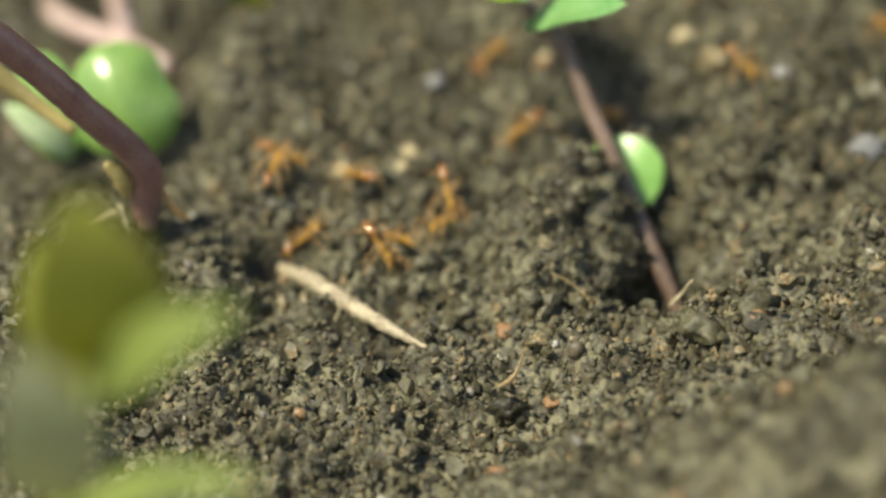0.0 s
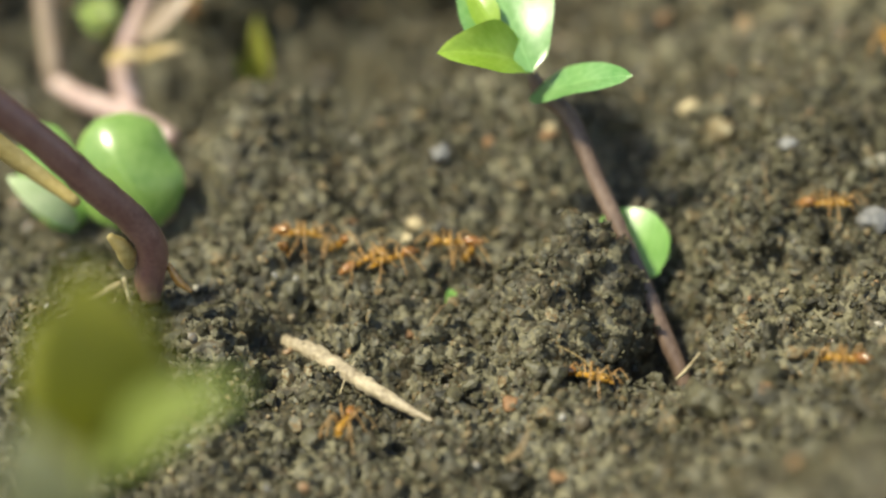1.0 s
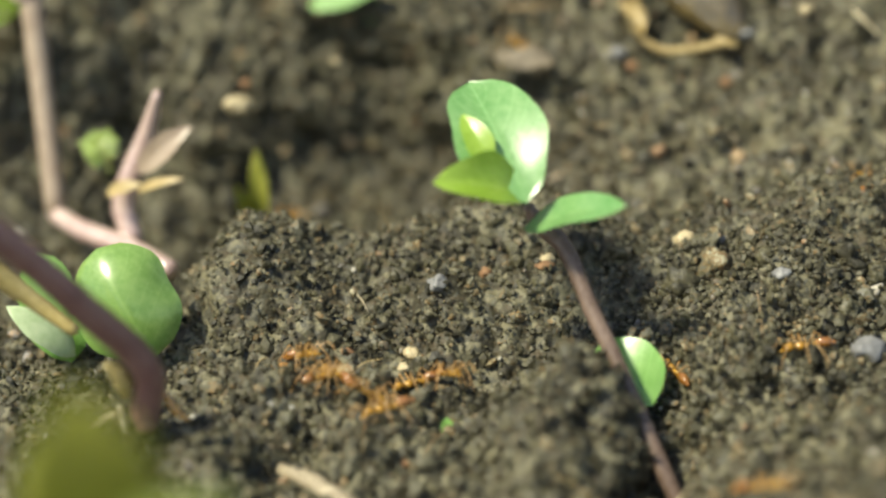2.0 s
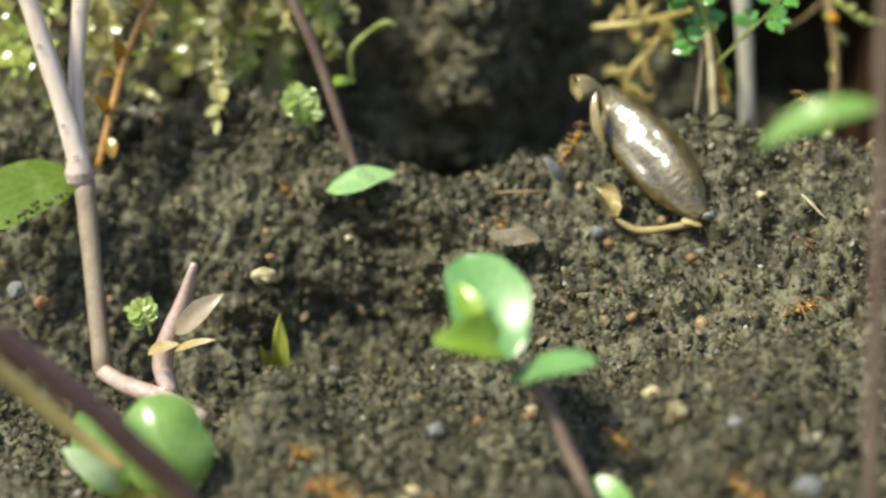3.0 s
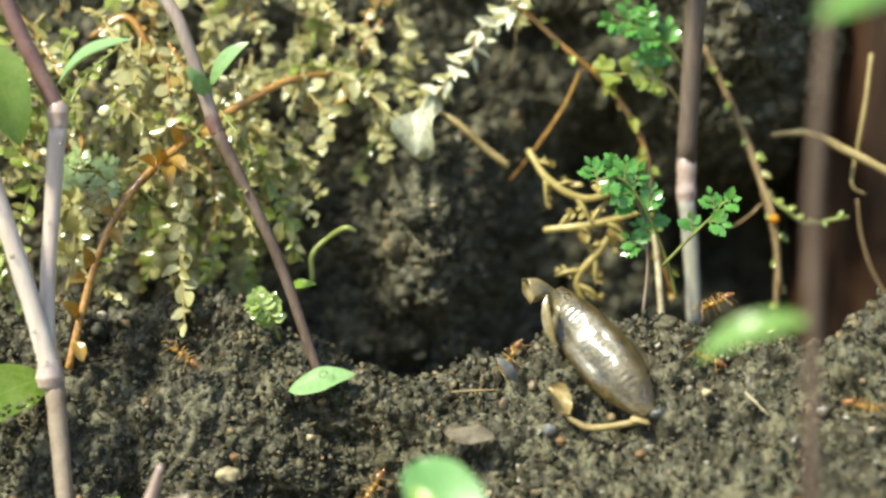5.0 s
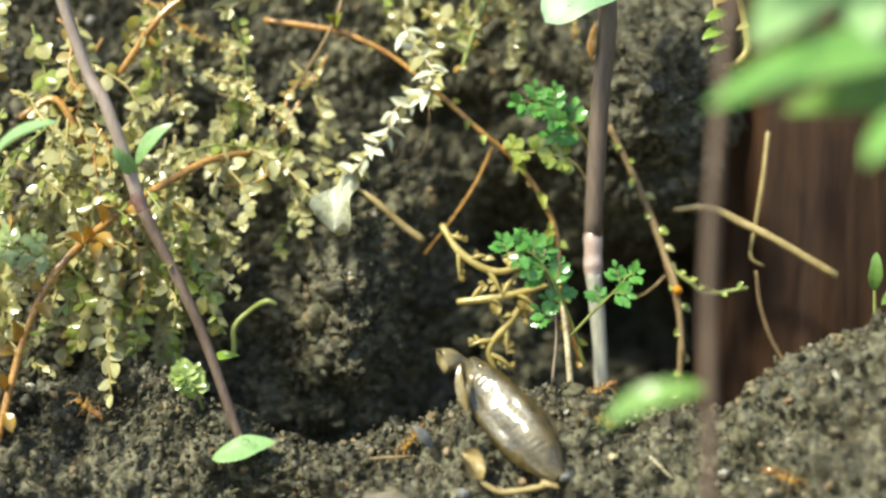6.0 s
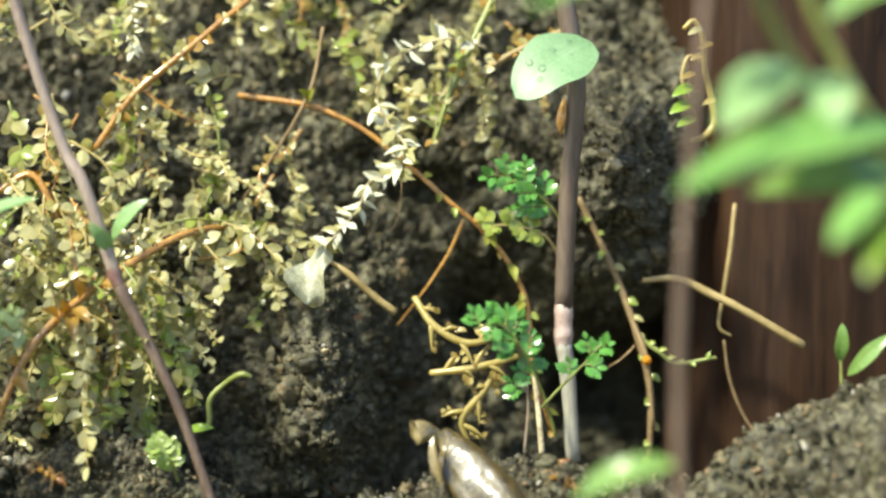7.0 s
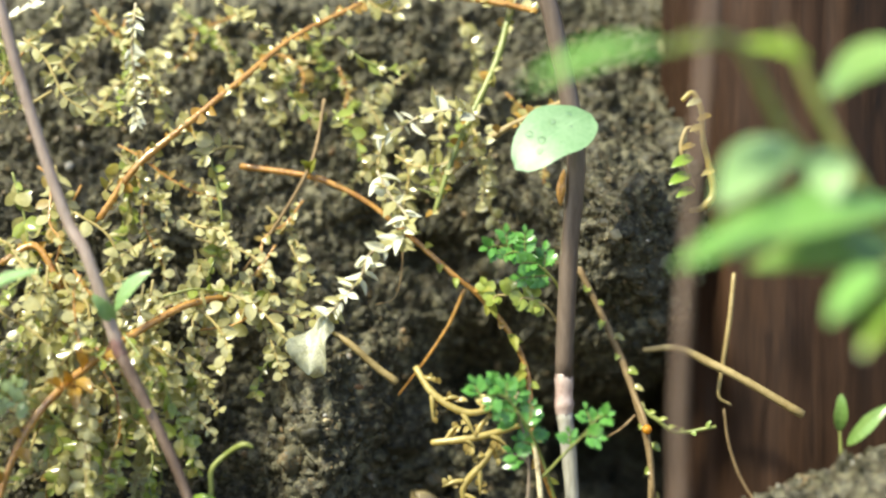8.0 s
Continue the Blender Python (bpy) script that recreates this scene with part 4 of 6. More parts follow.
# ---- husk ----
def seed_husk():
    t = thing("seed_husk", (18.9, 168.0, -24.9), "glossy ribbed brown seed husk standing on soil", "husk")
    o = t.matrix_world.translation / MM
    a, b = Vector((23.1, 163.0, -28.8)) - o, Vector((14.4, 172.5, -18.9)) - o
    u = (b - a).normalized()
    f = Vector((-0.35, -0.82, 0.46))
    f = (f - u * f.dot(u)).normalized()
    w = u.cross(f)
    n, m = 130, 36
    bm = bmesh.new()
    rings = []
    for i in range(n + 1):
        s = i / n
        half = 3.5 * (math.sin(math.pi * min(1.0, s * 0.86 + 0.02)) ** 0.62) * (1 - 0.24 * s)
        ring = []
        for j in range(m):
            g = 2 * math.pi * j / m
            cx, cy = math.cos(g), math.sin(g)
            cx, cy = math.copysign(abs(cx) ** 0.8, cx), math.copysign(abs(cy) ** 0.62, cy)
            rib = 0.085 * math.sin(s * 150 + 14.0 * cx + 3.0 * noise.noise(Vector((s * 9, cx * 2, 3)))) * math.exp(-((cx - 0.05) / 0.42) ** 2)
            groove = -0.4 * math.exp(-((cx + 0.5) / 0.12) ** 2) * (cy > 0)
            lump = 0.13 * noise.noise(Vector((s * 4, cx * 2.4, cy * 1.6))) + 0.03 * noise.noise(Vector((s * 14, cx * 4, cy * 4)))
            r = half * (1 + lump + 0.35 * groove) + rib
            ring.append(bm.verts.new((a + (b - a) * s + w * cx * r * 0.95 + f * cy * r * 0.62) * MM))
        rings.append(ring)
    for p, q in zip(rings, rings[1:]):
        for j in range(m):
            bm.faces.new((p[j], p[(j + 1) % m], q[(j + 1) % m], q[j]))
    bm.faces.new(rings[0][::-1])
    bm.faces.new(rings[-1])
    part("shell", bm, HUSK, t)
    # the neck: a short open collar that curls outwards
    line = [q - o for q in curve(((16.0, 170.0, -21.0), (15.0, 171.0, -19.5), (14.0, 171.0, -18.5), (12.8, 170.4, -17.9), (11.8, 170.0, -18.0)), 6)]
    bm = bmesh.new()
    rings = []
    for k, p in enumerate(line):
        ahead = (line[min(k + 1, len(line) - 1)] - line[max(k - 1, 0)]).normalized()
        up = (Vector((0, -0.7, 0.7)) - ahead * ahead.dot(Vector((0, -0.7, 0.7)))).normalized()
        out = ahead.cross(up)
        q = k / (len(line) - 1)
        r = 1.25 - 0.75 * math.sin(math.pi * min(1, q * 1.25)) * 0.6 + 0.12 * q * q
        rings.append([bm.verts.new((p + (up * math.sin(a) * 0.75 + out * math.cos(a)) * r * (1 + 0.07 * math.sin(3 * a + 5 * q) + 0.13 * q * math.sin(5 * a + 1))) * MM) for a in [2 * math.pi * c / 18 for c in range(18)]])
    inner = [bm.verts.new(v.co * 0.82 + sum((w_.co for w_ in rings[-1]), Vector()) / 18 * 0.18 - ahead * 0.5 * MM) for v in rings[-1]]
    rings.append(inner)
    for p, q in zip(rings, rings[1:]):
        for c in range(18):
            bm.faces.new((p[c], p[(c + 1) % 18], q[(c + 1) % 18], q[c]))
    bm.faces.new(rings[0][::-1])
    bm.faces.new(inner)
    bmesh.ops.recalc_face_normals(bm, faces=bm.faces[:])
    part("neck", bm, HUSK_TAN, t, "open tan neck of the husk")
    leaf_part("flap", (14.4, 167.5, -23.0), (13.7, 169.0, -18.1), (-0.6, -0.8, 0.1), 1.1, HUSK_TAN, t, "curled flap", fold=0.35, thick=0.15)
    leaf_part("fin", (16.7, 172.0, -20.1), (24.2, 165.0, -27.6), (0.6, -0.6, 0.6), 2.2, HUSK, t, "thin dark fin along the husk", fold=0.1, thick=0.15, wave=0.05)
    drop_on((15.7, 169.2, -18.5), 0.36, t)
    drop_on((14.6, 166.4, -23.6), 0.2, t)
    drop_on((19.5, 169.5, -20.4), 0.25, t)


seed_husk()
litter = thing("straw_bit", (18.1, 164.0, -30.1), "bit of yellow straw and papery scrap lying on soil", "straw")
stem_part("straw", [(14.1, 165.0, -27.9), (16.0, 164.0, -29.6), (18.1, 163.5, -30.2), (22.9, 163.5, -29.4)], [0.15, 0.3, 0.36, 0.3], STRAW_DARK, litter)
leaf_part("scrap", (13.7, 165.5, -26.6), (15.5, 164.0, -29.1), (0.2, -0.8, 0.5), 2.3, STRAW_DARK, litter, "papery scrap", fold=0.4, wave=0.3, thick=0.06)
leaf_part("scrap", (21.2, 163.5, -29.2), (23.1, 163.0, -29.7), (0.1, -0.8, 0.5), 1.0, STRAW_DARK, litter, "papery scrap", fold=0.3, wave=0.1)
flake = thing("bark_flake", (6.3, 164.0, -31.3), "flat grey-brown flake of bark on the soil", "bark")
leaf_part("flake", (3.5, 164.0, -30.7), (8.7, 163.0, -31.3), (0, -0.7, 0.7), 1.9, FLAKE, flake, fold=0.05, wave=0.22, thick=0.15, blunt=0.6)
chip = thing("stone_chip", (9.9, 168.0, -25.2), "pointed grey stone chip in the soil", "stone")
leaf_part("stone", (10.9, 168.0, -26.6), (8.7, 167.0, -24.0), (0.3, -0.8, 0.4), 1.2, PEBBLE_GREY, chip, thick=0.5, fold=0.0)

# ---- right stem ----
tall = thing("tall_stem", (29.7, 186.0, -22.7), "upright plant stem with a pale lower joint and heart leaf", "plant")
stem_part("lower_stem", [(30.0, 186.0, -23.6), (29.6, 186.0, -16.4), (29.0, 186.0, -10.5)], [0.8, 0.85, 0.95], STEM_PALE, tall, "pale silvery lower stem", sides=12)
stem_part("joint", [(29.0, 186.0, -10.9), (29.0, 186.0, -9.4), (29.0, 186.0, -7.6), (29.0, 186.0, -6.3)], [0.9, 1.12, 1.0, 1.08, 1.0], STEM_PINK, tall, sides=14)
stem_part("upper_stem", [(29.0, 186.0, -6.7), (29.4, 185.0, 5.4), (30.2, 184.0, 18.3), (28.2, 184.0, 30.4), (26.5, 184.0, 37.1)], [1.0, 1.02, 1.05, 1.02], STEM_BROWN, tall, sides=14)
heart = leaf_part("leaf", (31.5, 181.0, 22.1), (23.0, 178.0, 16.1), (-0.27, -0.82, 0.5), 7.4, LEAF_JADE, tall, "heart-shaped pale green leaf with drops", fold=0.05, blunt=0.55, shape=0.75, nu=18, nv=12)
leaf_part("bud", (28.5, 184.0, 12.2), (28.9, 184.0, 16.3), (-0.3, -0.9, 0.1), 1.0, STEM_ORANGE, tall, "amber bud scale", thick=0.5)
for a, b, r in ((0.62, 0.1, 0.42), (0.72, -0.2, 0.35), (0.4, 0.35, 0.35), (0.66, 0.55, 0.4), (0.3, -0.1, 0.2), (0.2, 0.4, 0.25), (0.5, -0.45, 0.2)):
    bead_on_leaf(tall, a, b, r, (31.5, 181.0, 22.1), (23.0, 178.0, 16.1), (-0.27, -0.82, 0.5), 7.4, fold=0.05, blunt=0.55, shape=0.75)

# ---- near stem with a leaf ----
near = thing("near_stem", (31.7, 121.0, -28.5), "purple plant stem with one arching green leaf", "plant")
stem_part("stem", [(30.9, 121.0, -47.2), (30.6, 121.0, -21.0), (30.6, 121.0, -0.2), (33.2, 121.0, 29.2), (34.0, 121.0, 40.3)], [0.55, 0.55, 0.55, 0.5, 0.45], STEM_DARK, near)
leaf_part("leaf", (30.5, 121.0, -13.8), (22.2, 123.0, -17.2), (0.05, -0.6, 0.75), 2.6, LEAF, near, "arching green leaf", arch=0.16, fold=0.1)

# ---- leafy sprig before the post ----
lush = thing("leafy_sprig", (74.0, 119.0, -46.0), "bright green leafy sprig with wet rounded leaves", "plant")
stem_part("stem", [(76.0, 119.0, -56.0), (74.0, 119.0, -46.0), (66.0, 119.0, -24.0), (56.0, 119.0, -4.0), (48.0, 119.0, 8.5), (43.5, 119.0, 16.0), (40.5, 118.5, 21.5), (38.5, 118.0, 26.0)], [0.8, 0.75, 0.65, 0.55, 0.45, 0.35], STEM_GREEN, lush)
stem_part("twig", [(48.0, 119.0, 8.5), (46.2, 115.0, 8.2), (44.0, 110.9, 7.4)], [0.4, 0.35, 0.3], STEM_GREEN, lush)
stem_part("twig", [(41.2, 118.9, 15.4), (37.7, 116.4, 18.9), (34.0, 113.8, 24.5), (30.4, 108.7, 24.9), (27.1, 103.7, 23.8)], [0.45, 0.4, 0.35, 0.25], STEM_GREEN, lush)
for base, tip, face, width, mat in (
        ((39.5, 118.9, 17.4), (31.7, 111.3, 12.4), (-0.3, -0.83, 0.46), 4.8, LEAF_SHEEN),
        ((41.2, 118.9, 16.9), (41.2, 113.8, 12.4), (-0.25, -0.8, 0.5), 4.0, LEAF_SHEEN),
        ((48.0, 118.9, 12.4), (27.9, 108.8, 8.0), (-0.25, -0.8, 0.55), 4.4, LEAF_LIGHT),
        ((49.6, 123.9, 9.0), (35.5, 118.9, 7.6), (0.0, -0.8, 0.4), 3.2, LEAF),
        ((41.5, 118.9, 21.2), (47.6, 113.8, 24.5), (0.1, -0.7, 0.6), 4.4, LEAF),
        ((34.0, 113.8, 24.5), (27.6, 108.8, 23.9), (0.0, -0.5, 0.8), 2.0, LEAF_LIME),
        ((34.0, 113.8, 24.8), (38.7, 111.3, 23.3), (0.0, -0.6, 0.8), 1.8, LEAF_LIME),
        ((27.1, 103.7, 23.8), (16.2, 98.6, 20.8), (0.0, -0.6, 0.8), 2.2, LEAF_LIGHT),
        ((44.0, 110.9, 8.0), (38.8, 105.8, 4.0), (-0.3, -0.7, 0.65), 2.6, LEAF_LIGHT),
        ((45.6, 111.5, 6.2), (41.4, 106.4, 1.6), (-0.3, -0.7, 0.65), 2.2, LEAF_LIME)):
    leaf_part("leaf", base, tip, face, width, mat, lush, fold=0.06, nu=12, nv=8, thick=0.2)

# ---- soft leaves on the near plain ----
veil = thing("low_sprig", (-19.2, 84.8, -63.0), "yellow-green sprig with thin soft leaves", "plant")
stem_part("stem", [(-19.4, 84.8, -68.0), (-18.9, 84.8, -58.0), (-18.2, 84.8, -49.0), (-16.4, 84.8, -43.4), (-15.5, 84.8, -36.7)], [0.65, 0.6, 0.55, 0.45, 0.3], STEM_GREEN, veil)
for base, tip, face, width, mat in (
        ((-15.1, 84.8, -39.2), (-15.1, 80.2, -28.8), (0.2, -0.9, 0.3), 6.3, LEAF_YELLOW),
        ((-16.4, 89.2, -42.8), (-18.9, 89.2, -34.7), (0.1, -0.9, 0.3), 3.9, LEAF_YELLOW),
        ((-15.8, 84.8, -40.3), (-8.1, 78.0, -33.3), (-0.1, -0.8, 0.6), 2.9, LEAF_DUN),
        ((-17.1, 84.8, -46.4), (-7.4, 78.0, -41.2), (0, -0.7, 0.7), 2.2, LEAF_DUN),
        ((-16.4, 80.2, -43.4), (-16.9, 75.8, -33.8), (0.1, -0.8, 0.5), 4.6, LEAF_SOFT)):
    leaf_part("leaf", base, tip, face, width, mat, veil, fold=0.05, nu=12, nv=8, thick=0.2)

# ---- runners and roots on the bank ----
runner = thing("orange_runner", (-32.9, 172.0, -25.3), "wet orange-brown creeping runner with scale leaves", "runner")
stem_part("stem", [(-33.0, 172.0, -25.8), (-31.9, 173.0, -21.0), (-30.1, 174.0, -14.7), (-27.4, 175.0, -9.3), (-23.7, 177.0, -5.4), (-20.2, 179.0, -2.7), (-16.5, 181.0, -0.4), (-12.2, 184.0, 1.8), (-7.8, 188.0, 2.4), (-4.4, 190.0, 1.9)], [0.4, 0.42, 0.36, 0.46, 0.42, 0.5, 0.42, 0.42, 0.36, 0.34], STEM_ORANGE, runner)
for base, tip in (((-31.0, 173.0, -16.0), (-31.2, 171.0, -13.6)), ((-31.3, 173.0, -17.1), (-32.6, 171.0, -17.2)), ((-28.6, 174.0, -11.1), (-29.8, 172.0, -10.4)), ((-32.2, 173.0, -21.0), (-33.5, 171.0, -19.1)), ((-24.4, 176.0, -6.0), (-24.2, 174.0, -4.3)), ((-23.6, 176.0, -5.8), (-22.9, 173.0, -8.6)), ((-24.7, 176.0, -6.6), (-26.2, 173.0, -5.3)), ((-23.3, 176.0, -5.5), (-21.2, 174.0, -6.8)), ((-22.6, 177.0, -4.4), (-23.2, 175.0, -2.4)), ((-20.5, 178.0, -3.1), (-18.3, 176.0, -3.5)), ((-29.2, 174.0, -12.5), (-27.4, 172.0, -13.7)), ((-32.3, 172.0, -23.1), (-31.4, 171.0, -25.1))):
    leaf_part("scale", base, tip, (0.2, -0.8, 0.5), 1.4, AMBER_SCALE, runner, "wet amber scale", fold=0.3)
for at, r in (((-31.9, 172.5, -21.0), 0.3), ((-30.3, 173.5, -15.4), 0.26), ((-28.6, 174.3, -11.6), 0.32), ((-26.0, 175.4, -7.6), 0.28), ((-23.9, 176.4, -5.3), 0.36), ((-21.6, 177.6, -3.4), 0.3), ((-18.2, 179.5, -1.0), 0.28), ((-15.2, 181.4, 0.8), 0.3), ((-11.0, 184.3, 2.4), 0.26)):
    drop_on(at, r, runner)
arch_run = thing("brown_runner", (-6.9, 192.0, 16.8), "thin orange-brown runner arching over the dark hollow", "runner")
stem_part("stem", [(-6.6, 194.0, 16.9), (0.7, 192.0, 15.8), (4.4, 191.0, 14.5), (8.2, 190.0, 12.3), (13.1, 189.0, 8.2), (16.8, 188.0, 4.8), (19.9, 188.0, 2.2), (23.0, 188.0, -1.6), (25.2, 188.0, -6.6), (25.7, 187.0, -14.1), (27.9, 187.0, -20.4)], [0.36, 0.34, 0.3, 0.32, 0.28, 0.32, 0.34, 0.36], STEM_ORANGE, arch_run)
for base, tip in (((20.5, 188.0, 1.6), (21.6, 186.0, -0.2)), ((23.0, 188.0, -1.9), (23.8, 186.0, -3.9)), ((19.6, 188.0, 2.5), (21.3, 186.0, 2.9)), ((24.9, 188.0, -6.0), (23.1, 186.0, -7.7)), ((1.0, 192.0, 16.0), (1.9, 190.0, 17.7)), ((1.0, 192.0, 16.0), (0.1, 190.0, 17.4))):
    leaf_part("scale", base, tip, (0.2, -0.8, 0.5), 1.1, LEAF_YELLOW, arch_run, fold=0.3)


def scales_along(t, pts, step, size, mats, seed):
    """Small leaves along a runner, a pair at each joint."""
    rnd = random.Random(seed)
    line, gone = curve(pts, 8), 0.0
    for a, b in zip(line, line[1:]):
        gone += (b - a).length
        if gone < step:
            continue
        gone = 0.0
        u = (b - a).normalized()
        w = u.cross(Vector((0, -1, 0.3))).normalized() * rnd.choice((1, -1))
        tip = b + (u * 0.7 + w * 0.8 + Vector((0, -0.4, 0))).normalized() * size * rnd.uniform(0.7, 1.3)
        leaf_part("scale", b, tip, (rnd.uniform(-0.3, 0.3), -0.9, 0.4), size * rnd.uniform(0.5, 0.8), rnd.choice(mats), t, nu=6, nv=4, fold=0.25, thick=0.08)


for at, r in (((4.4, 190.6, 14.8), 0.26), ((10.6, 189.2, 10.6), 0.24), ((18.4, 187.6, 3.9), 0.3), ((24.3, 187.6, -3.9), 0.3), ((25.6, 187.0, -9.8), 0.26)):
    drop_on(at, r, arch_run)
scales_along(arch_run, [(8.2, 190.0, 12.3), (13.1, 189.0, 8.2), (16.8, 188.0, 4.8), (19.9, 188.0, 2.2), (23.0, 188.0, -1.6), (25.2, 188.0, -6.6), (25.7, 187.0, -14.1), (27.9, 187.0, -20.4)], 2.1, 1.3, (LEAF_YELLOW, MOSS_GREEN, AMBER_SCALE), 61)
root([(2.9, 193.0, 24.4), (2.0, 192.0, 19.3), (0.7, 191.0, 15.8), (-2.5, 192.0, 10.5), (-6.4, 194.0, 5.1)], [0.2, 0.22, 0.22, 0.2, 0.12], ROOT, "thin tan root strand crossing the bank", seed=2)
root([(18.2, 188.0, 3.0), (16.5, 189.0, -0.9), (14.0, 190.0, -4.8), (10.9, 191.0, -8.9)], [0.25, 0.2, 0.18, 0.12], STEM_ORANGE, "thin orange root strand over the dark hollow", seed=3)
root([(3.3, 187.0, -1.3), (5.5, 186.0, -2.8), (7.9, 186.0, -5.0), (10.5, 186.0, -7.0)], [0.22, 0.4, 0.42, 0.45], STRAW_DARK, "short hollow tan stalk leaning on the bank", "dry_stalk", "stalk", "", 4)
root([(10.7, 190.0, 10.4), (11.4, 189.0, 6.7), (10.6, 189.0, 2.3), (8.4, 189.0, 1.4)], [0.08, 0.08, 0.08, 0.05], ROOT, "hair-thin curled brown root fibre", seed=5)
root([(38.3, 189.0, -4.0), (42.0, 188.0, -3.8), (45.6, 187.0, -5.5), (48.6, 186.0, -7.0), (55.4, 185.0, -11.1)], [0.3, 0.42, 0.5, 0.46, 0.5], STRAW_DARK, "yellowish dry stalk jutting from the bank", "dry_stalk", "stalk", "", 6)
root([(48.8, 190.0, 4.4), (48.1, 189.0, -0.6), (47.3, 189.0, -5.7), (46.8, 189.0, -9.2), (48.2, 189.0, -10.3)], [0.28, 0.3, 0.28, 0.2, 0.12], STRAW_DARK, "pale root hanging before the post", seed=7)
root([(47.6, 190.0, -10.9), (48.1, 190.0, -14.7), (49.4, 190.0, -18.6), (51.1, 189.0, -21.6)], [0.14, 0.18, 0.18, 0.15], ROOT, "thin brown root hanging before the post", seed=8)
root([(25.2, 182.5, -13.2), (25.5, 182.0, -15.3), (25.8, 181.0, -18.9), (26.0, 180.0, -23.0)], [0.15, 0.3, 0.36, 0.34], STRAW, "pale bent rootlet at the stem", seed=9)
vine = thing("climbing_runner", (38.8, 188.0, -23.2), "thin brown wet runner with side shoots", "runner")
stem_part("stem", [(31.2, 190.0, 5.2), (33.7, 190.0, 0.1), (35.8, 189.0, -4.9), (37.4, 188.0, -9.9), (38.9, 188.0, -16.2), (38.8, 188.0, -23.8)], [0.35, 0.38, 0.4, 0.42, 0.4, 0.35], ROOT, vine)
stem_part("side_shoot", [(37.5, 188.0, -10.2), (39.6, 187.0, -11.7), (41.8, 187.0, -13.1), (45.9, 186.0, -12.4)], [0.3, 0.28, 0.25, 0.2], STEM_GREEN, vine)
stem_part("side_shoot", [(37.2, 188.0, -11.2), (35.6, 188.0, -12.7), (33.9, 189.0, -13.9)], [0.15, 0.12, 0.08], ROOT, vine)
scales_along(vine, [(31.2, 190.0, 5.2), (33.7, 190.0, 0.1), (35.8, 189.0, -4.9), (37.4, 188.0, -9.9), (38.9, 188.0, -16.2), (38.8, 188.0, -23.8)], 1.9, 1.3, (MOSS_GREEN, MOSS_GREEN, MOSS), 62)
scales_along(vine, [(37.5, 188.0, -10.2), (39.6, 187.0, -11.7), (41.8, 187.0, -13.1), (45.9, 186.0, -12.4)], 1.2, 1.0, (MOSS_GREEN, TUFT), 63)
drop_on((38.5, 187.0, -12.5), 0.28, vine)
# An added bead; its orange stands in for light glinting in a water drop.
bead = thing("glint_bead", (38.2, 186.0, -12.6), "tiny bead coloured as the orange glint of a water drop", "bead")
def glint_bead():
    bm = bmesh.new()
    bmesh.ops.create_uvsphere(bm, u_segments=14, v_segments=10, radius=0.55 * MM)
    return part("bead", bm, GLINT_AMBER, bead)


glint_bead()
root([(35.4, 190.0, -4.1), (37.0, 188.0, -8.7), (38.3, 186.6, -12.7), (39.1, 187.0, -20.3)], [0.3, 0.32, 0.3, 0.3], ROOT, "brown root holding an orange glint bead", seed=11)

# ---- moss and ferns on the bank ----
PALE, DIM = (STEM_YELLOW, (MOSS, MOSS_PALE, MOSS_PALE)), (STEM_GREEN, (MOSS, MOSS_GREEN))
GOLDEN = (STEM_ORANGE, (MOSS, MOSS_DEAD, MOSS_PALE))
BLEACHED = (STRAW, (MOSS_WHITE, MOSS_WHITE, MOSS_PALE))
strand("white_moss", [(8.6, 188.0, 16.2), (10.0, 187.0, 13.5), (11.9, 186.0, 10.8), (10.5, 186.0, 8.3), (7.7, 186.0, 7.1), (6.8, 186.0, 4.9), (5.0, 186.0, 2.5), (2.9, 186.0, 0.3)], "bleached white moss strand hanging from the bank", size=1.85, mats=BLEACHED, kind="oval", seed=1, dense=1.9, narrow=0.88)
strand("white_moss", [(20.8, 190.0, 22.0), (17.0, 189.0, 22.9), (13.5, 188.0, 22.2), (10.7, 188.0, 20.7), (8.9, 188.0, 20.1)], "bleached white moss tip standing out from the bank", size=1.9, mats=BLEACHED, kind="oval", seed=2, dense=1.9, narrow=0.88)
strand("white_moss", [(-18.0, 192.0, 35.1), (-18.4, 191.0, 30.0), (-18.1, 191.0, 26.2), (-18.0, 191.0, 21.9)], "bleached white moss strand on the upper bank", size=1.35, mats=BLEACHED, kind="oval", seed=3, dense=1.9, narrow=0.88)
white_leaf = thing("withered_leaf", (2.7, 185.0, 0.1), "limp translucent whitish leaf hanging from moss", "leaf")
leaf_part("blade", (2.9, 185.5, 0.2), (0.9, 184.5, -6.0), (-0.25, -0.86, 0.45), 4.7, LEAF_GHOST, white_leaf, fold=0.3, wave=0.4, blunt=0.3, shape=1.45, nu=18, nv=12, thick=0.08)
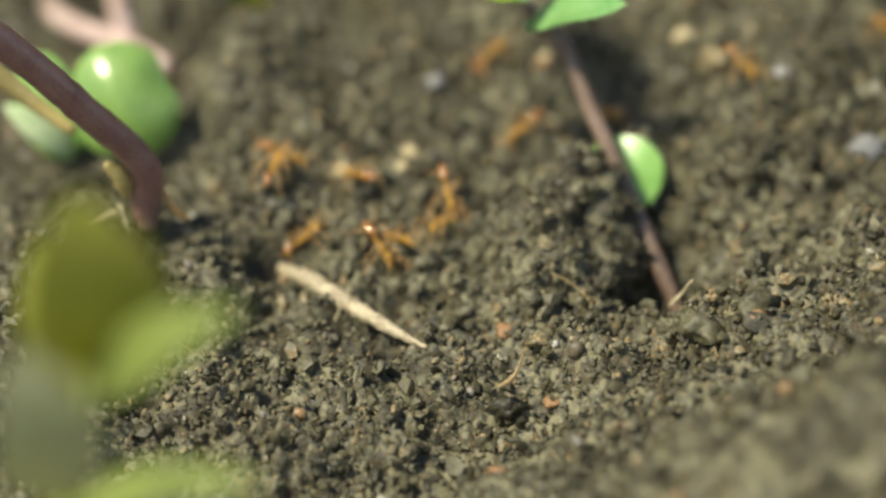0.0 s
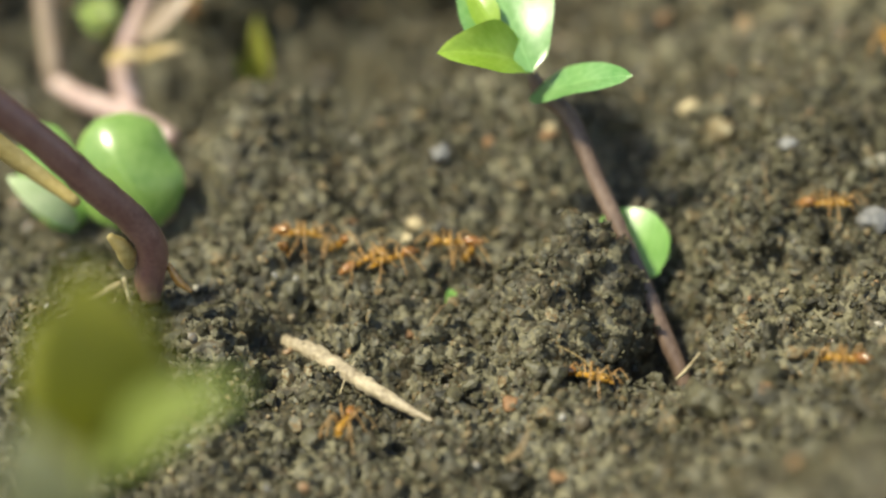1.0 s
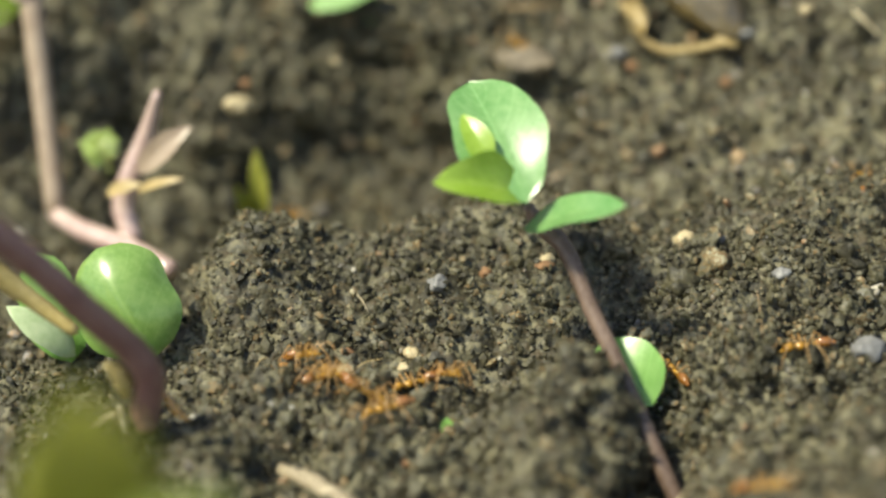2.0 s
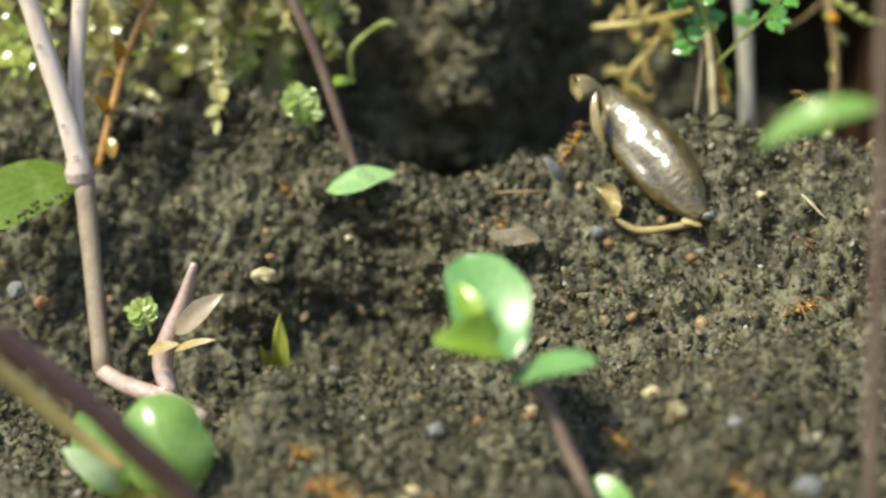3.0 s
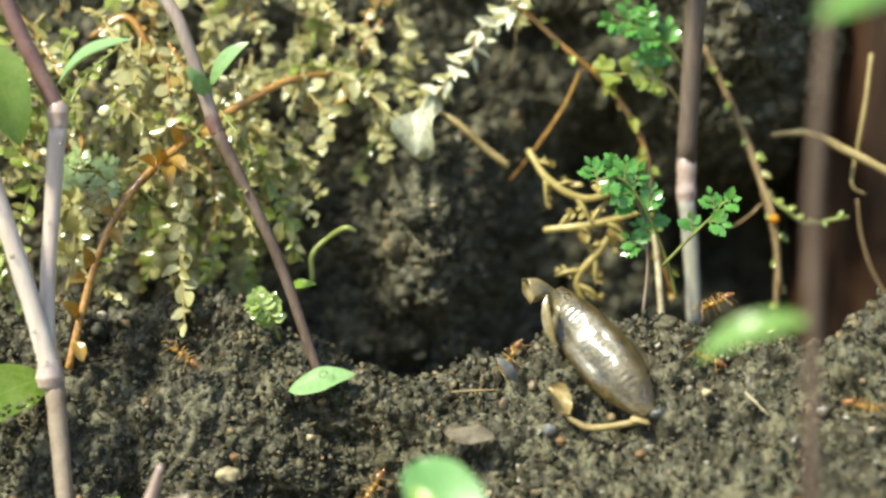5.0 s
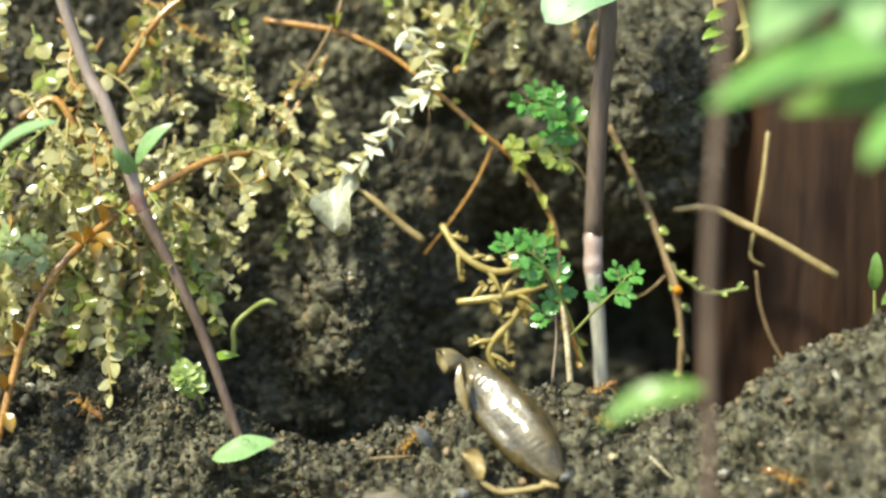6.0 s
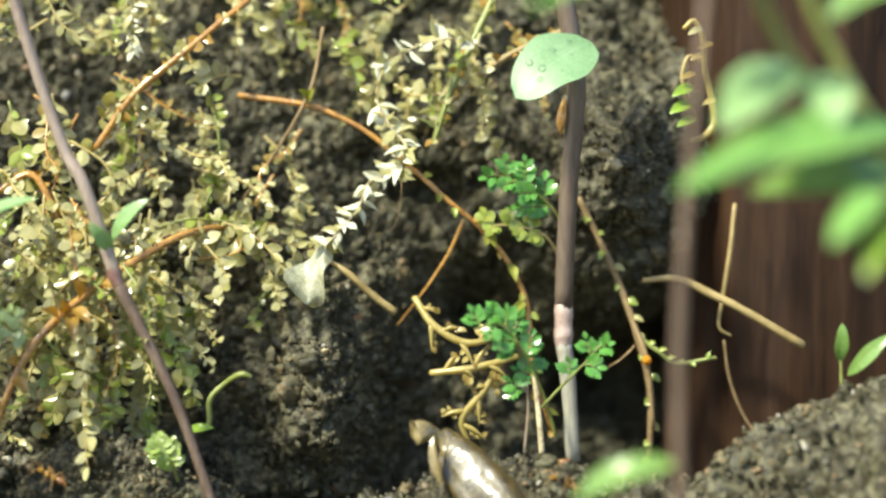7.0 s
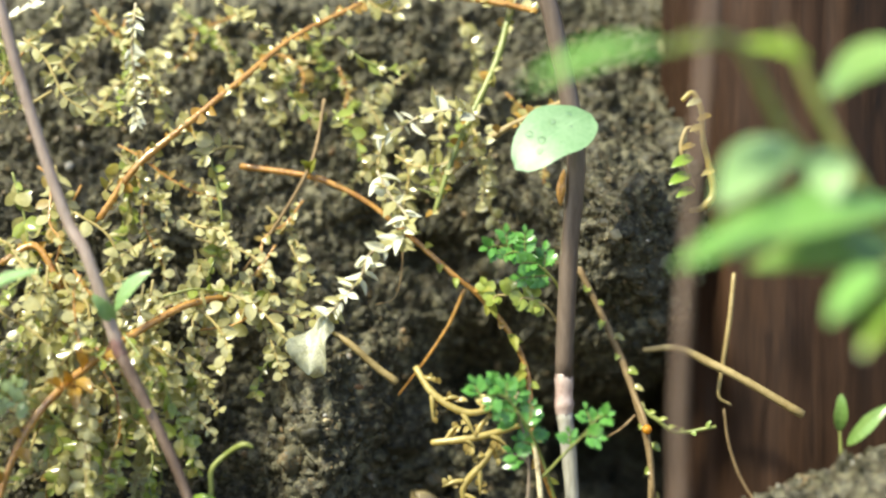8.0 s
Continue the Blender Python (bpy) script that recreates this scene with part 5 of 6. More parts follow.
for k, (pts, m, size, kind) in enumerate((
        (((-9.8, 191.0, 17.8), (-8.7, 190.0, 12.4), (-8.9, 190.0, 8.0), (-10.3, 189.0, 4.6)), DIM, 1.45, "round"),
        (((-12.5, 192.0, 23.1), (-11.5, 191.0, 20.0), (-10.2, 190.0, 17.4)), PALE, 1.4, "oval"),
        (((-6.2, 192.0, 19.0), (-8.7, 191.0, 19.0), (-11.2, 190.0, 17.7)), PALE, 1.4, "oval"),
        (((-26.3, 186.0, 6.4), (-24.4, 185.0, 1.5), (-23.2, 184.0, -4.5), (-22.7, 183.0, -11.7), (-22.6, 182.0, -20.1)), PALE, 1.5, "round"),
        (((-29.9, 186.0, 5.8), (-28.0, 185.0, 1.6), (-28.6, 184.0, -4.4), (-27.9, 183.0, -10.4)), PALE, 1.4, "oval"),
        (((-19.2, 187.0, -1.1), (-16.1, 187.0, 0.8), (-12.4, 187.0, 2.0), (-6.9, 188.0, 2.0), (-1.9, 188.0, 0.6), (3.0, 187.0, -0.4)), (ROOT, (MOSS, MOSS_PALE)), 1.35, "oval"),
        (((-16.1, 188.0, 4.4), (-16.6, 187.0, 0.1), (-15.2, 187.0, -2.4), (-15.8, 186.0, -7.2)), PALE, 1.3, "oval"),
        (((-16.4, 187.0, -4.2), (-14.0, 186.0, -7.8), (-11.5, 186.0, -11.0)), PALE, 1.3, "round"),
        (((-12.0, 190.0, -2.0), (-11.5, 190.0, -7.0), (-12.0, 189.0, -11.3), (-12.3, 188.0, -16.8)), DIM, 1.2, "round"),
        (((-21.7, 190.0, 13.8), (-19.5, 189.0, 16.2), (-16.7, 189.0, 15.0), (-14.8, 188.0, 11.8)), PALE, 1.3, "oval"),
        (((-24.6, 188.0, 11.9), (-20.9, 187.0, 9.4), (-19.7, 187.0, 5.7), (-20.9, 186.0, 2.7)), PALE, 1.4, "oval"),
        (((-31.4, 189.0, 16.3), (-30.1, 188.0, 11.9), (-29.4, 187.0, 7.6)), DIM, 1.6, "round"),
        (((-34.2, 186.0, 2.8), (-31.1, 185.0, 0.4), (-26.7, 184.0, -0.8), (-25.0, 184.0, -4.5)), PALE, 1.4, "oval"),
        (((-34.6, 184.0, -4.4), (-30.3, 183.0, -6.8), (-26.7, 183.0, -8.0), (-23.7, 183.0, -6.9)), (STEM_ORANGE, (MOSS, MOSS_GREEN, MOSS_DEAD)), 1.4, "oval"),
        (((-20.4, 186.0, -7.2), (-19.1, 185.0, -10.8), (-19.3, 184.0, -14.9)), DIM, 1.3, "round"),
        (((-26.7, 183.0, -10.5), (-25.4, 182.0, -14.0), (-26.4, 182.0, -17.6)), DIM, 1.4, "round"),
        (((-30.6, 193.0, 31.4), (-28.0, 192.0, 28.8), (-26.0, 191.0, 25.0), (-23.6, 191.0, 23.1)), PALE, 1.4, "oval"),
        (((-5.6, 196.0, 31.0), (-2.4, 195.0, 28.3), (-0.5, 194.0, 24.5), (2.0, 193.0, 21.9)), DIM, 1.2, "round"),
        (((3.9, 195.0, 23.2), (5.8, 194.0, 20.6), (7.0, 193.0, 17.4)), (STEM_GREEN, (MOSS, MOSS_GREEN)), 1.3, "round"),
        (((10.8, 193.0, 18.0), (13.3, 192.0, 16.7), (17.1, 191.0, 17.3), (20.8, 190.0, 19.8)), PALE, 1.4, "oval"),
        (((13.3, 191.0, 14.2), (15.7, 190.0, 13.5), (14.5, 190.0, 16.0)), DIM, 1.5, "oval"),
        (((4.6, 198.0, 31.7), (7.2, 197.0, 29.1), (11.0, 196.0, 27.7)), DIM, 1.3, "oval"),
        (((-2.0, 190.0, -4.3), (-3.9, 190.0, -5.2), (-5.1, 189.0, -8.5)), DIM, 1.0, "oval"),
        (((-21.9, 177.0, -5.3), (-22.2, 176.0, -10.8), (-22.2, 175.0, -15.7), (-21.8, 174.0, -21.7)), (STEM_YELLOW, (MOSS_PALE, MOSS)), 1.5, "round"),
        (((-29.6, 178.0, 0.8), (-26.2, 177.0, -2.0), (-24.6, 177.0, -6.4)), PALE, 1.5, "oval"),
        (((-39.7, 178.0, -3.1), (-37.4, 177.0, -7.0), (-38.0, 177.0, -10.9), (-39.5, 176.0, -14.1)), DIM, 1.5, "oval"),
        (((-18.4, 182.0, -7.3), (-15.5, 181.0, -10.6), (-12.1, 181.0, -12.9), (-10.9, 181.0, -16.3)), DIM, 1.4, "oval"),
        (((-26.5, 180.0, 6.3), (-26.9, 179.0, 2.4), (-29.1, 178.0, -0.9)), PALE, 1.5, "oval"),
        (((-16.7, 183.0, 4.1), (-17.2, 182.0, -0.4), (-15.4, 181.0, -4.9)), PALE, 1.4, "oval"),
        (((-12.6, 186.0, 2.4), (-9.7, 185.0, 0.2), (-7.9, 184.0, -2.6), (-9.1, 184.0, -5.5)), PALE, 1.5, "oval"),
        (((-8.1, 187.0, 3.0), (-4.6, 186.0, 1.3), (-2.0, 185.0, -1.5), (-0.5, 185.0, -3.8)), PALE, 1.5, "oval"),
        (((-10.9, 186.0, -1.0), (-6.9, 186.0, -0.4), (-3.4, 187.0, 2.4)), GOLDEN, 1.4, "oval"),
        (((-16.9, 182.0, -2.6), (-14.6, 181.0, -5.9), (-13.5, 181.0, -9.3), (-11.5, 181.0, -12.6)), DIM, 1.4, "oval"),
        (((-12.6, 196.0, 37.8), (-8.1, 195.0, 35.1), (-3.0, 194.0, 31.8)), PALE, 1.3, "oval"),
        (((4.7, 200.0, 38.8), (9.9, 198.0, 34.7), (12.4, 197.0, 35.2)), PALE, 1.4, "oval"),
        (((-33.0, 192.0, 33.0), (-30.5, 192.0, 34.2), (-27.5, 193.0, 37.5)), BLEACHED, 1.4, "oval"))):
    strand("moss_strand", pts, "pale yellow-green creeping moss strand with small rounded leaves", size=size, mats=m, kind=kind, seed=20 + k)
def moss_cover():
    """More strands that trail over the left of the bank."""
    rnd = random.Random(77)
    for k in range(142):
        x, z = rnd.uniform(-46, 6), rnd.uniform(-14, 38)
        if z > 18:
            x = rnd.uniform(-46, 24)
        if k > 112:
            x, z = rnd.uniform(-46, -18), rnd.uniform(-15, 9)
        if z < 4 and x > -14:
            x -= 16
        y = 191 - 0.35 * max(0, -x - 12) + 0.5 * max(0, z - 6) - rnd.uniform(0, 2.5)
        if k > 112:
            y = rnd.uniform(177, 187)
        p, pts = Vector((x, y, z)), []
        way = Vector((rnd.uniform(-1, 1), -0.25, rnd.uniform(-1.4, 0.2)))
        for n in range(5):
            pts.append(p.copy())
            way = (way + Vector((rnd.uniform(-0.7, 0.7), rnd.uniform(-0.25, 0.25), rnd.uniform(-0.8, 0.2)))).normalized()
            p = p + way * rnd.uniform(2.0, 3.6)
        strand("moss_strand", pts, "pale yellow-green creeping moss strand with small rounded leaves", size=rnd.uniform(0.8, 1.3), mats=rnd.choice((PALE, PALE, PALE, DIM, GOLDEN)), kind=rnd.choice(("round", "round", "oval")), seed=200 + k)


moss_cover()
for k, pts in enumerate((((-32.5, 187.0, 6.4), (-28.8, 187.0, 8.3), (-26.3, 186.0, 4.6), (-25.7, 186.0, 2.7)),
                         ((-22.2, 188.0, 10.7), (-17.8, 188.0, 16.8), (-12.3, 189.0, 21.5), (-6.1, 191.0, 26.7), (-0.5, 194.0, 31.4), (7.2, 197.0, 35.5)),
                         ((24.3, 196.0, 34.8), (22.5, 194.0, 28.8), (19.7, 192.0, 23.0), (17.0, 190.0, 17.3), (15.0, 189.0, 11.6)),
                         ((30.3, 190.0, 24.1), (23.3, 190.0, 21.0), (19.0, 191.0, 17.9), (15.9, 192.0, 14.8)),
                         ((11.2, 198.0, 37.3), (20.7, 195.0, 35.7), (27.0, 193.0, 34.2)))):
    strand("moss_runner", pts, "wet orange-brown creeping moss stem with small leaves", "runner", size=1.1, mats=((STEM_ORANGE, STEM_ORANGE, STEM_GREEN, STRAW_DARK, STEM_ORANGE)[k], (MOSS, MOSS_PALE, AMBER_SCALE)), radius=0.42, group="", seed=30 + k, dense=0.62)

curl = thing("curled_frond", (44.9, 183.0, 12.0), "curling yellow frond with green leaflets by the post", "fern")
stem_part("stem", [(42.4, 182.1, 11.6), (43.9, 182.5, 12.0), (45.1, 182.8, 13.6), (44.6, 182.7, 16.6), (43.9, 182.5, 19.6), (43.8, 182.5, 22.4), (42.8, 182.3, 24.4), (41.6, 182.1, 23.6)], [0.3, 0.4, 0.42, 0.36, 0.34, 0.3, 0.24], FROND, curl)
stem_part("stem", [(43.9, 182.5, 19.6), (42.2, 182.1, 20.6), (41.4, 181.9, 18.4), (42.0, 181.9, 16.2), (43.0, 182.3, 14.2)], [0.2, 0.24, 0.24, 0.2, 0.14], STRAW_DARK, curl)
for x, z, ln, mat in ((42.2, 17.4, 2.6, LEAF_LIME), (42.0, 15.6, 2.7, LEAF_LIME), (42.4, 14.0, 2.2, LEAF_LIME), (42.4, 18.8, 1.6, MOSS_DEAD), (44.6, 16.0, 1.5, FROND), (44.2, 22.0, 1.6, MOSS_DEAD), (43.2, 23.6, 1.7, MOSS_PALE), (43.4, 20.8, 1.6, FROND)):
    leaf_part("leaflet", (x + 0.6, 182.1, z), (x - ln * 0.8, 181.0, z - ln * 0.45), (0.1, -0.8, 0.6), ln * 0.5, mat, curl, nu=8, nv=4, fold=0.2)
FERNS = (STEM_GREEN, FERN)
sprig("fern_sprig", [(29.4, 187.0, 0.9), (27.9, 186.0, 4.1), (24.7, 185.0, 6.7), (20.7, 185.0, 8.2)], "small wet dark green fern sprig on the bank", 7, 3.4, 1.05, FERNS, seed=41)
sprig("fern_sprig", [(29.4, 187.0, -2.8), (27.2, 186.0, 1.0), (23.8, 186.0, 2.3), (19.8, 187.0, 2.4)], "olive wet fern sprig beside the stem", 6, 2.0, 0.8, (STEM_YELLOW, MOSS_GREEN), seed=42, kind="round")
sprig("fern_sprig", [(26.9, 175.6, -19.4), (25.6, 174.6, -15.1), (23.6, 172.7, -10.7), (21.0, 171.8, -7.3), (18.0, 171.8, -7.6)], "dark green glossy fern sprig with toothed leaflets", 6, 2.4, 1.0, FERNS, seed=43)
sprig("fern_sprig", [(25.3, 174.6, -16.2), (27.6, 173.7, -13.6), (29.9, 172.7, -11.1), (31.1, 172.7, -9.6)], "dark green glossy fern tip beside the stem", 4, 2.2, 1.05, FERNS, seed=44)
sprig("fern_sprig", [(23.5, 174.6, -20.9), (23.9, 174.6, -15.4), (23.0, 173.7, -10.3), (20.6, 172.7, -5.3)], "dark green fern on a tan stalk", 5, 2.6, 1.3, (STEM_TAN, FERN), seed=45)


def dry_frond(pts, twigs, label, seed):
    """A withered frond: a thick stalk, stubby side twigs and short shrivelled lobes."""
    rnd = random.Random(seed)
    t = thing("withered_fern", pts[0], label, "fern")
    stem_part("stalk", pts, [0.36, 0.42, 0.4, 0.24], FROND, t, seed=seed)
    line = curve(pts, 8)
    for k in range(twigs):
        i = int((0.15 + 0.8 * k / twigs) * (len(line) - 2))
        u = (line[i + 1] - line[i]).normalized()
        side = Vector((u.z, rnd.uniform(-0.5, 0.2), -u.x)) * (1 if k % 2 else -1)
        way = (u * 0.8 + side * 0.8).normalized()
        end = line[i] + way * rnd.uniform(1.6, 3.2)
        stem_part("twig", [line[i], (line[i] + end) / 2 + Vector((0, -0.2, 0.25)), end], [0.26, 0.3, 0.22, 0.1], FROND, t, n=4, sides=7, seed=seed + k)
        for q in (0.35, 0.6, 0.85):
            base = line[i].lerp(end, q)
            lobe = (way * 0.7 + side.normalized().cross(Vector((0, -1, 0))) * rnd.choice((-1, 1)) * 0.8).normalized() * rnd.uniform(0.7, 1.3)
            leaf_part("lobe", base, base + lobe, (0.1, -0.9, 0.4), rnd.uniform(0.5, 0.8), rnd.choice((FROND, MOSS_DEAD)), t, nu=5, nv=4, fold=0.2, thick=0.12)
    return t


dry_frond([(12.6, 186.0, -5.4), (14.6, 184.0, -8.3), (18.4, 183.0, -10.2), (23.4, 183.0, -8.6)], 5, "withered yellow fern frond in the hollow", 46)
dry_frond([(14.2, 184.0, -13.5), (18.0, 183.0, -13.0), (21.0, 183.0, -12.4), (24.6, 183.0, -11.4)], 5, "flat withered yellow fern frond in the hollow", 47)
dry_frond([(21.6, 183.5, -12.6), (20.0, 183.5, -15.4), (17.6, 183.5, -18.4), (18.2, 183.5, -21.0)], 5, "curled withered fern tip in the hollow", 48)
sprig("moss_tuft", [(-12.5, 174.0, -23.3), (-13.2, 173.0, -20.9), (-14.9, 173.0, -19.3)], "bright green wet moss tuft by the dark stem", 14, 2.0, 0.62, (STEM_GREEN, TUFT), "moss", 49, kind="round")
sprig("moss_tuft", [(-26.5, 160.0, -39.4), (-26.9, 160.0, -38.0), (-27.5, 160.0, -37.0)], "tiny green moss tuft on the soil", 8, 1.3, 0.6, (STEM_GREEN, TUFT), "moss", 50, kind="round")
sprig("fern_sprig", [(-44.2, 176.0, -21.5), (-41.8, 176.0, -17.5), (-40.7, 176.0, -14.7), (-39.4, 175.0, -16.3)], "small green fern beside the stems", 6, 2.4, 1.1, (STEM_GREEN, MOSS_GREEN), seed=51)
sprig("fern_sprig", [(-33.9, 177.0, -18.7), (-33.0, 177.0, -14.8), (-33.5, 177.0, -9.2)], "pale serrated fern frond behind the stems", 8, 1.5, 1.3, (STEM_YELLOW, MOSS), seed=52)
sprig("fern_sprig", [(-24.5, 176.0, -10.2), (-27.6, 175.0, -7.4), (-31.3, 174.0, -6.5), (-33.8, 174.0, -6.9)], "wet pale green fern tip over the runner", 7, 1.8, 1.1, (STEM_GREEN, FERN_PALE), seed=53)
hook = thing("curled_shoot", (-11.3, 178.0, -19.4), "curled yellow-green fern shoot", "shoot")
stem_part("stem", [(-11.9, 178.0, -18.8), (-9.6, 178.0, -18.2), (-9.4, 178.0, -15.4), (-7.7, 178.0, -13.6), (-6.0, 177.0, -12.6), (-5.0, 177.0, -12.9)], [0.28, 0.3, 0.32, 0.3, 0.34, 0.2], STEM_GREEN, hook)
leaf_part("leaf", (-11.9, 178.0, -18.8), (-8.9, 177.0, -18.2), (0, -0.7, 0.7), 1.2, LEAF_LIME, hook)
bank_sprout = thing("bank_sprout", (56.4, 170.0, -12.5), "tiny green sprout on the soil bank", "sprout")
stem_part("stem", [(55.9, 170.0, -13.7), (55.8, 170.0, -11.0)], [0.2, 0.15], STEM_GREEN, bank_sprout)
leaf_part("leaf", (55.8, 170.0, -11.3), (55.7, 169.0, -7.2), (-0.2, -0.9, 0.2), 1.4, LEAF, bank_sprout, blunt=0.6)
leaf_part("leaf", (56.0, 168.0, -12.5), (60.2, 166.0, -8.0), (0, -0.8, 0.5), 1.6, LEAF, bank_sprout)

# ---- leaf scraps and pebbles on the plain ----
scrap = thing("leaf_scrap", (2.0, 134.0, -51.4), "small pale green leaf scrap on the soil", "leaf")
leaf_part("blade", (0.2, 129.0, -50.7), (2.1, 131.0, -49.3), (0.1, -0.6, 0.8), 2.8, LEAF_LIGHT, scrap, fold=0.2, wave=0.1)


def pebble(at, r, mat, label, seed, category="pebble", group="pebbles on the soil"):
    rnd = random.Random(seed)
    bm = bmesh.new()
    bmesh.ops.create_icosphere(bm, subdivisions=3, radius=1)
    off = Vector((seed * 7.3, seed * 1.9, 0))
    sq = Vector((rnd.uniform(0.8, 1.3), rnd.uniform(0.8, 1.2), rnd.uniform(0.6, 0.9)))
    for v in bm.verts:
        k = 1 + 0.36 * noise.noise(v.co * 1.2 + off) + 0.24 * noise.noise(v.co * 3 + off) + 0.1 * noise.noise(v.co * 7 + off)
        v.co = Vector((v.co.x * sq.x, v.co.y * sq.y, v.co.z * sq.z)) * k * r * MM
    ob = part("pebble", bm, mat)
    ob.matrix_world = pose(at[0] * MM, at[1] * MM, at[2] * MM, 0, 0, rnd.uniform(0, 360))
    return tagged(ob, label, category, group)


for k, ((x, y), r, m) in enumerate((((-11.1, 134.5), 0.8, 0), ((-7.2, 133.7), 0.6, 1), ((-2.5, 127.3), 0.5, 2), ((3.9, 118.8), 0.8, 2), ((18.7, 114.1), 0.6, 2), ((-1.2, 122.9), 0.6, 2),
                                     ((-2.8, 134.4), 0.5, 1), ((-6.7, 135.6), 0.45, 2), ((23.6, 163.3), 0.9, 3), ((7.3, 143.6), 0.6, 1), ((17.2, 144.5), 0.9, 1), ((3.3, 107.7), 0.9, 2), ((-12.6, 106.5), 0.7, 3),
                                     ((-19.4, 122.1), 0.6, 3), ((-0.4, 139.6), 0.8, 3), ((-2.3, 137.3), 0.7, 1), ((-6.7, 133.3), 0.6, 1), ((23.1, 137.4), 0.7, 3), ((18.6, 114.0), 0.6, 2), ((-0.6, 139.7), 0.6, 3),
                                     ((2.9, 142.4), 0.6, 2), ((7.1, 142.6), 0.6, 2), ((28.4, 132.8), 1.1, 3), ((6.6, 112.8), 0.6, 2))):
    mat, words = ((PEBBLE_ORANGE, "small rounded orange pebble on the soil"), (PEBBLE_TAN, "small pale tan pebble on the soil"), (PEBBLE_RUST, "small rust-coloured clay pebble on the soil"), (PEBBLE_GREY, "small grey stone on the soil"))[m]
    pebble((x, y, ground_z(x, y) + r * 0.25), r * 0.85, mat, words, k + 1)
for k, (at, r, m) in enumerate((((-16.6, 162.0, -34.3), 1.0, 1), ((-16.0, 163.0, -32.8), 0.45, 2), ((-38.8, 161.0, -35.6), 0.9, 3), ((13.7, 164.0, -30.4), 0.6, 3), ((28.5, 164.0, -26.9), 0.5, 1), ((14.7, 163.0, -31.3), 0.5, 2), ((22.1, 162.0, -32.4), 0.6, 2),
                                ((-36.3, 160.0, -36.5), 0.7, 2), ((-9.0, 166.0, -31.5), 0.35, 1), ((1.7, 184.2, -12.5), 0.4, 1), ((2.8, 184.6, -11.0), 0.35, 1), ((6.4, 187.2, -7.6), 0.5, 2), ((34.8, 186.0, 9.0), 0.7, 1), ((33.5, 186.0, 10.3), 0.6, 1))):
    mat, words = ((PEBBLE_ORANGE, "small rounded orange pebble in the soil"), (PEBBLE_TAN, "small pale tan pebble in the soil"), (PEBBLE_RUST, "small rust-coloured clay pebble in the soil"), (PEBBLE_GREY, "small grey stone in the soil"))[m]
    pebble(at, r, mat, words, 60 + k)
for k, pts in enumerate((((14.4, 122.0, -52.3), (15.0, 121.0, -51.1), (15.5, 120.0, -49.7)), ((3.3, 112.0, -53.3), (4.2, 112.0, -52.6), (4.8, 113.0, -51.6)), ((6.2, 120.0, -51.1), (6.7, 119.0, -51.6), (7.5, 119.0, -52.8)),
                         ((-23.2, 118.0, -52.4), (-22.2, 118.0, -52.6), (-20.8, 118.0, -52.5)), ((15.7, 133.0, -51.1), (17.5, 132.0, -51.4), (19.9, 132.0, -52.0)), ((-8.8, 142.0, -49.2), (-7.2, 141.0, -49.1)),
                         ((32.0, 163.0, -27.2), (34.0, 162.0, -29.2)), ((4.5, 168.0, -28.0), (9.3, 168.0, -27.8)), ((-2.1, 155.0, -45.9), (1.6, 154.0, -47.1)))):
    root([Vector(p) + Vector((0, 0, 0.5)) for p in pts], [0.1, 0.16, 0.12, 0.06], (STRAW, ROOT)[k % 2], "short dry straw fibre on the soil", "fibre", "fibre", "fibres on the soil", 70 + k)


def thin_fibres():
    """Hair-thin dry fibres that stick out of the soil."""
    rnd = random.Random(91)
    for k in range(20):
        x, y = (rnd.uniform(-24, 26), rnd.uniform(110, 140)) if k < 12 else (rnd.uniform(-28, 34), rnd.uniform(163, 169))
        z, a = ground_z(x, y), rnd.uniform(0, math.pi)
        far = Vector((math.cos(a), math.sin(a) * 0.6, rnd.uniform(0.2, 0.9))) * rnd.uniform(1.2, 3.2)
        p = Vector((x, y, z - 0.2))
        root([p, p + far * 0.5 + Vector((0, 0, 0.4)), p + far], [0.06, 0.05, 0.035], rnd.choice((STRAW, ROOT, STRAW_DARK)), "hair-thin dry fibre sticking out of the soil", "fibre", "fibre", "fibres on the soil", 300 + k)


thin_fibres()


# ---- ants ----
def ellipsoid(bm, at, size, turn=0.0, n=12):
    made = bmesh.ops.create_uvsphere(bm, u_segments=n, v_segments=n - 3, radius=1)["verts"]
    m = Matrix.Translation(Vector(at) * MM) @ pose(0, 0, 0, 0, turn, 0) @ Matrix.Diagonal((size[0] * MM, size[1] * MM, size[2] * MM, 1))
    bmesh.ops.transform(bm, matrix=m, verts=made)
    return bm


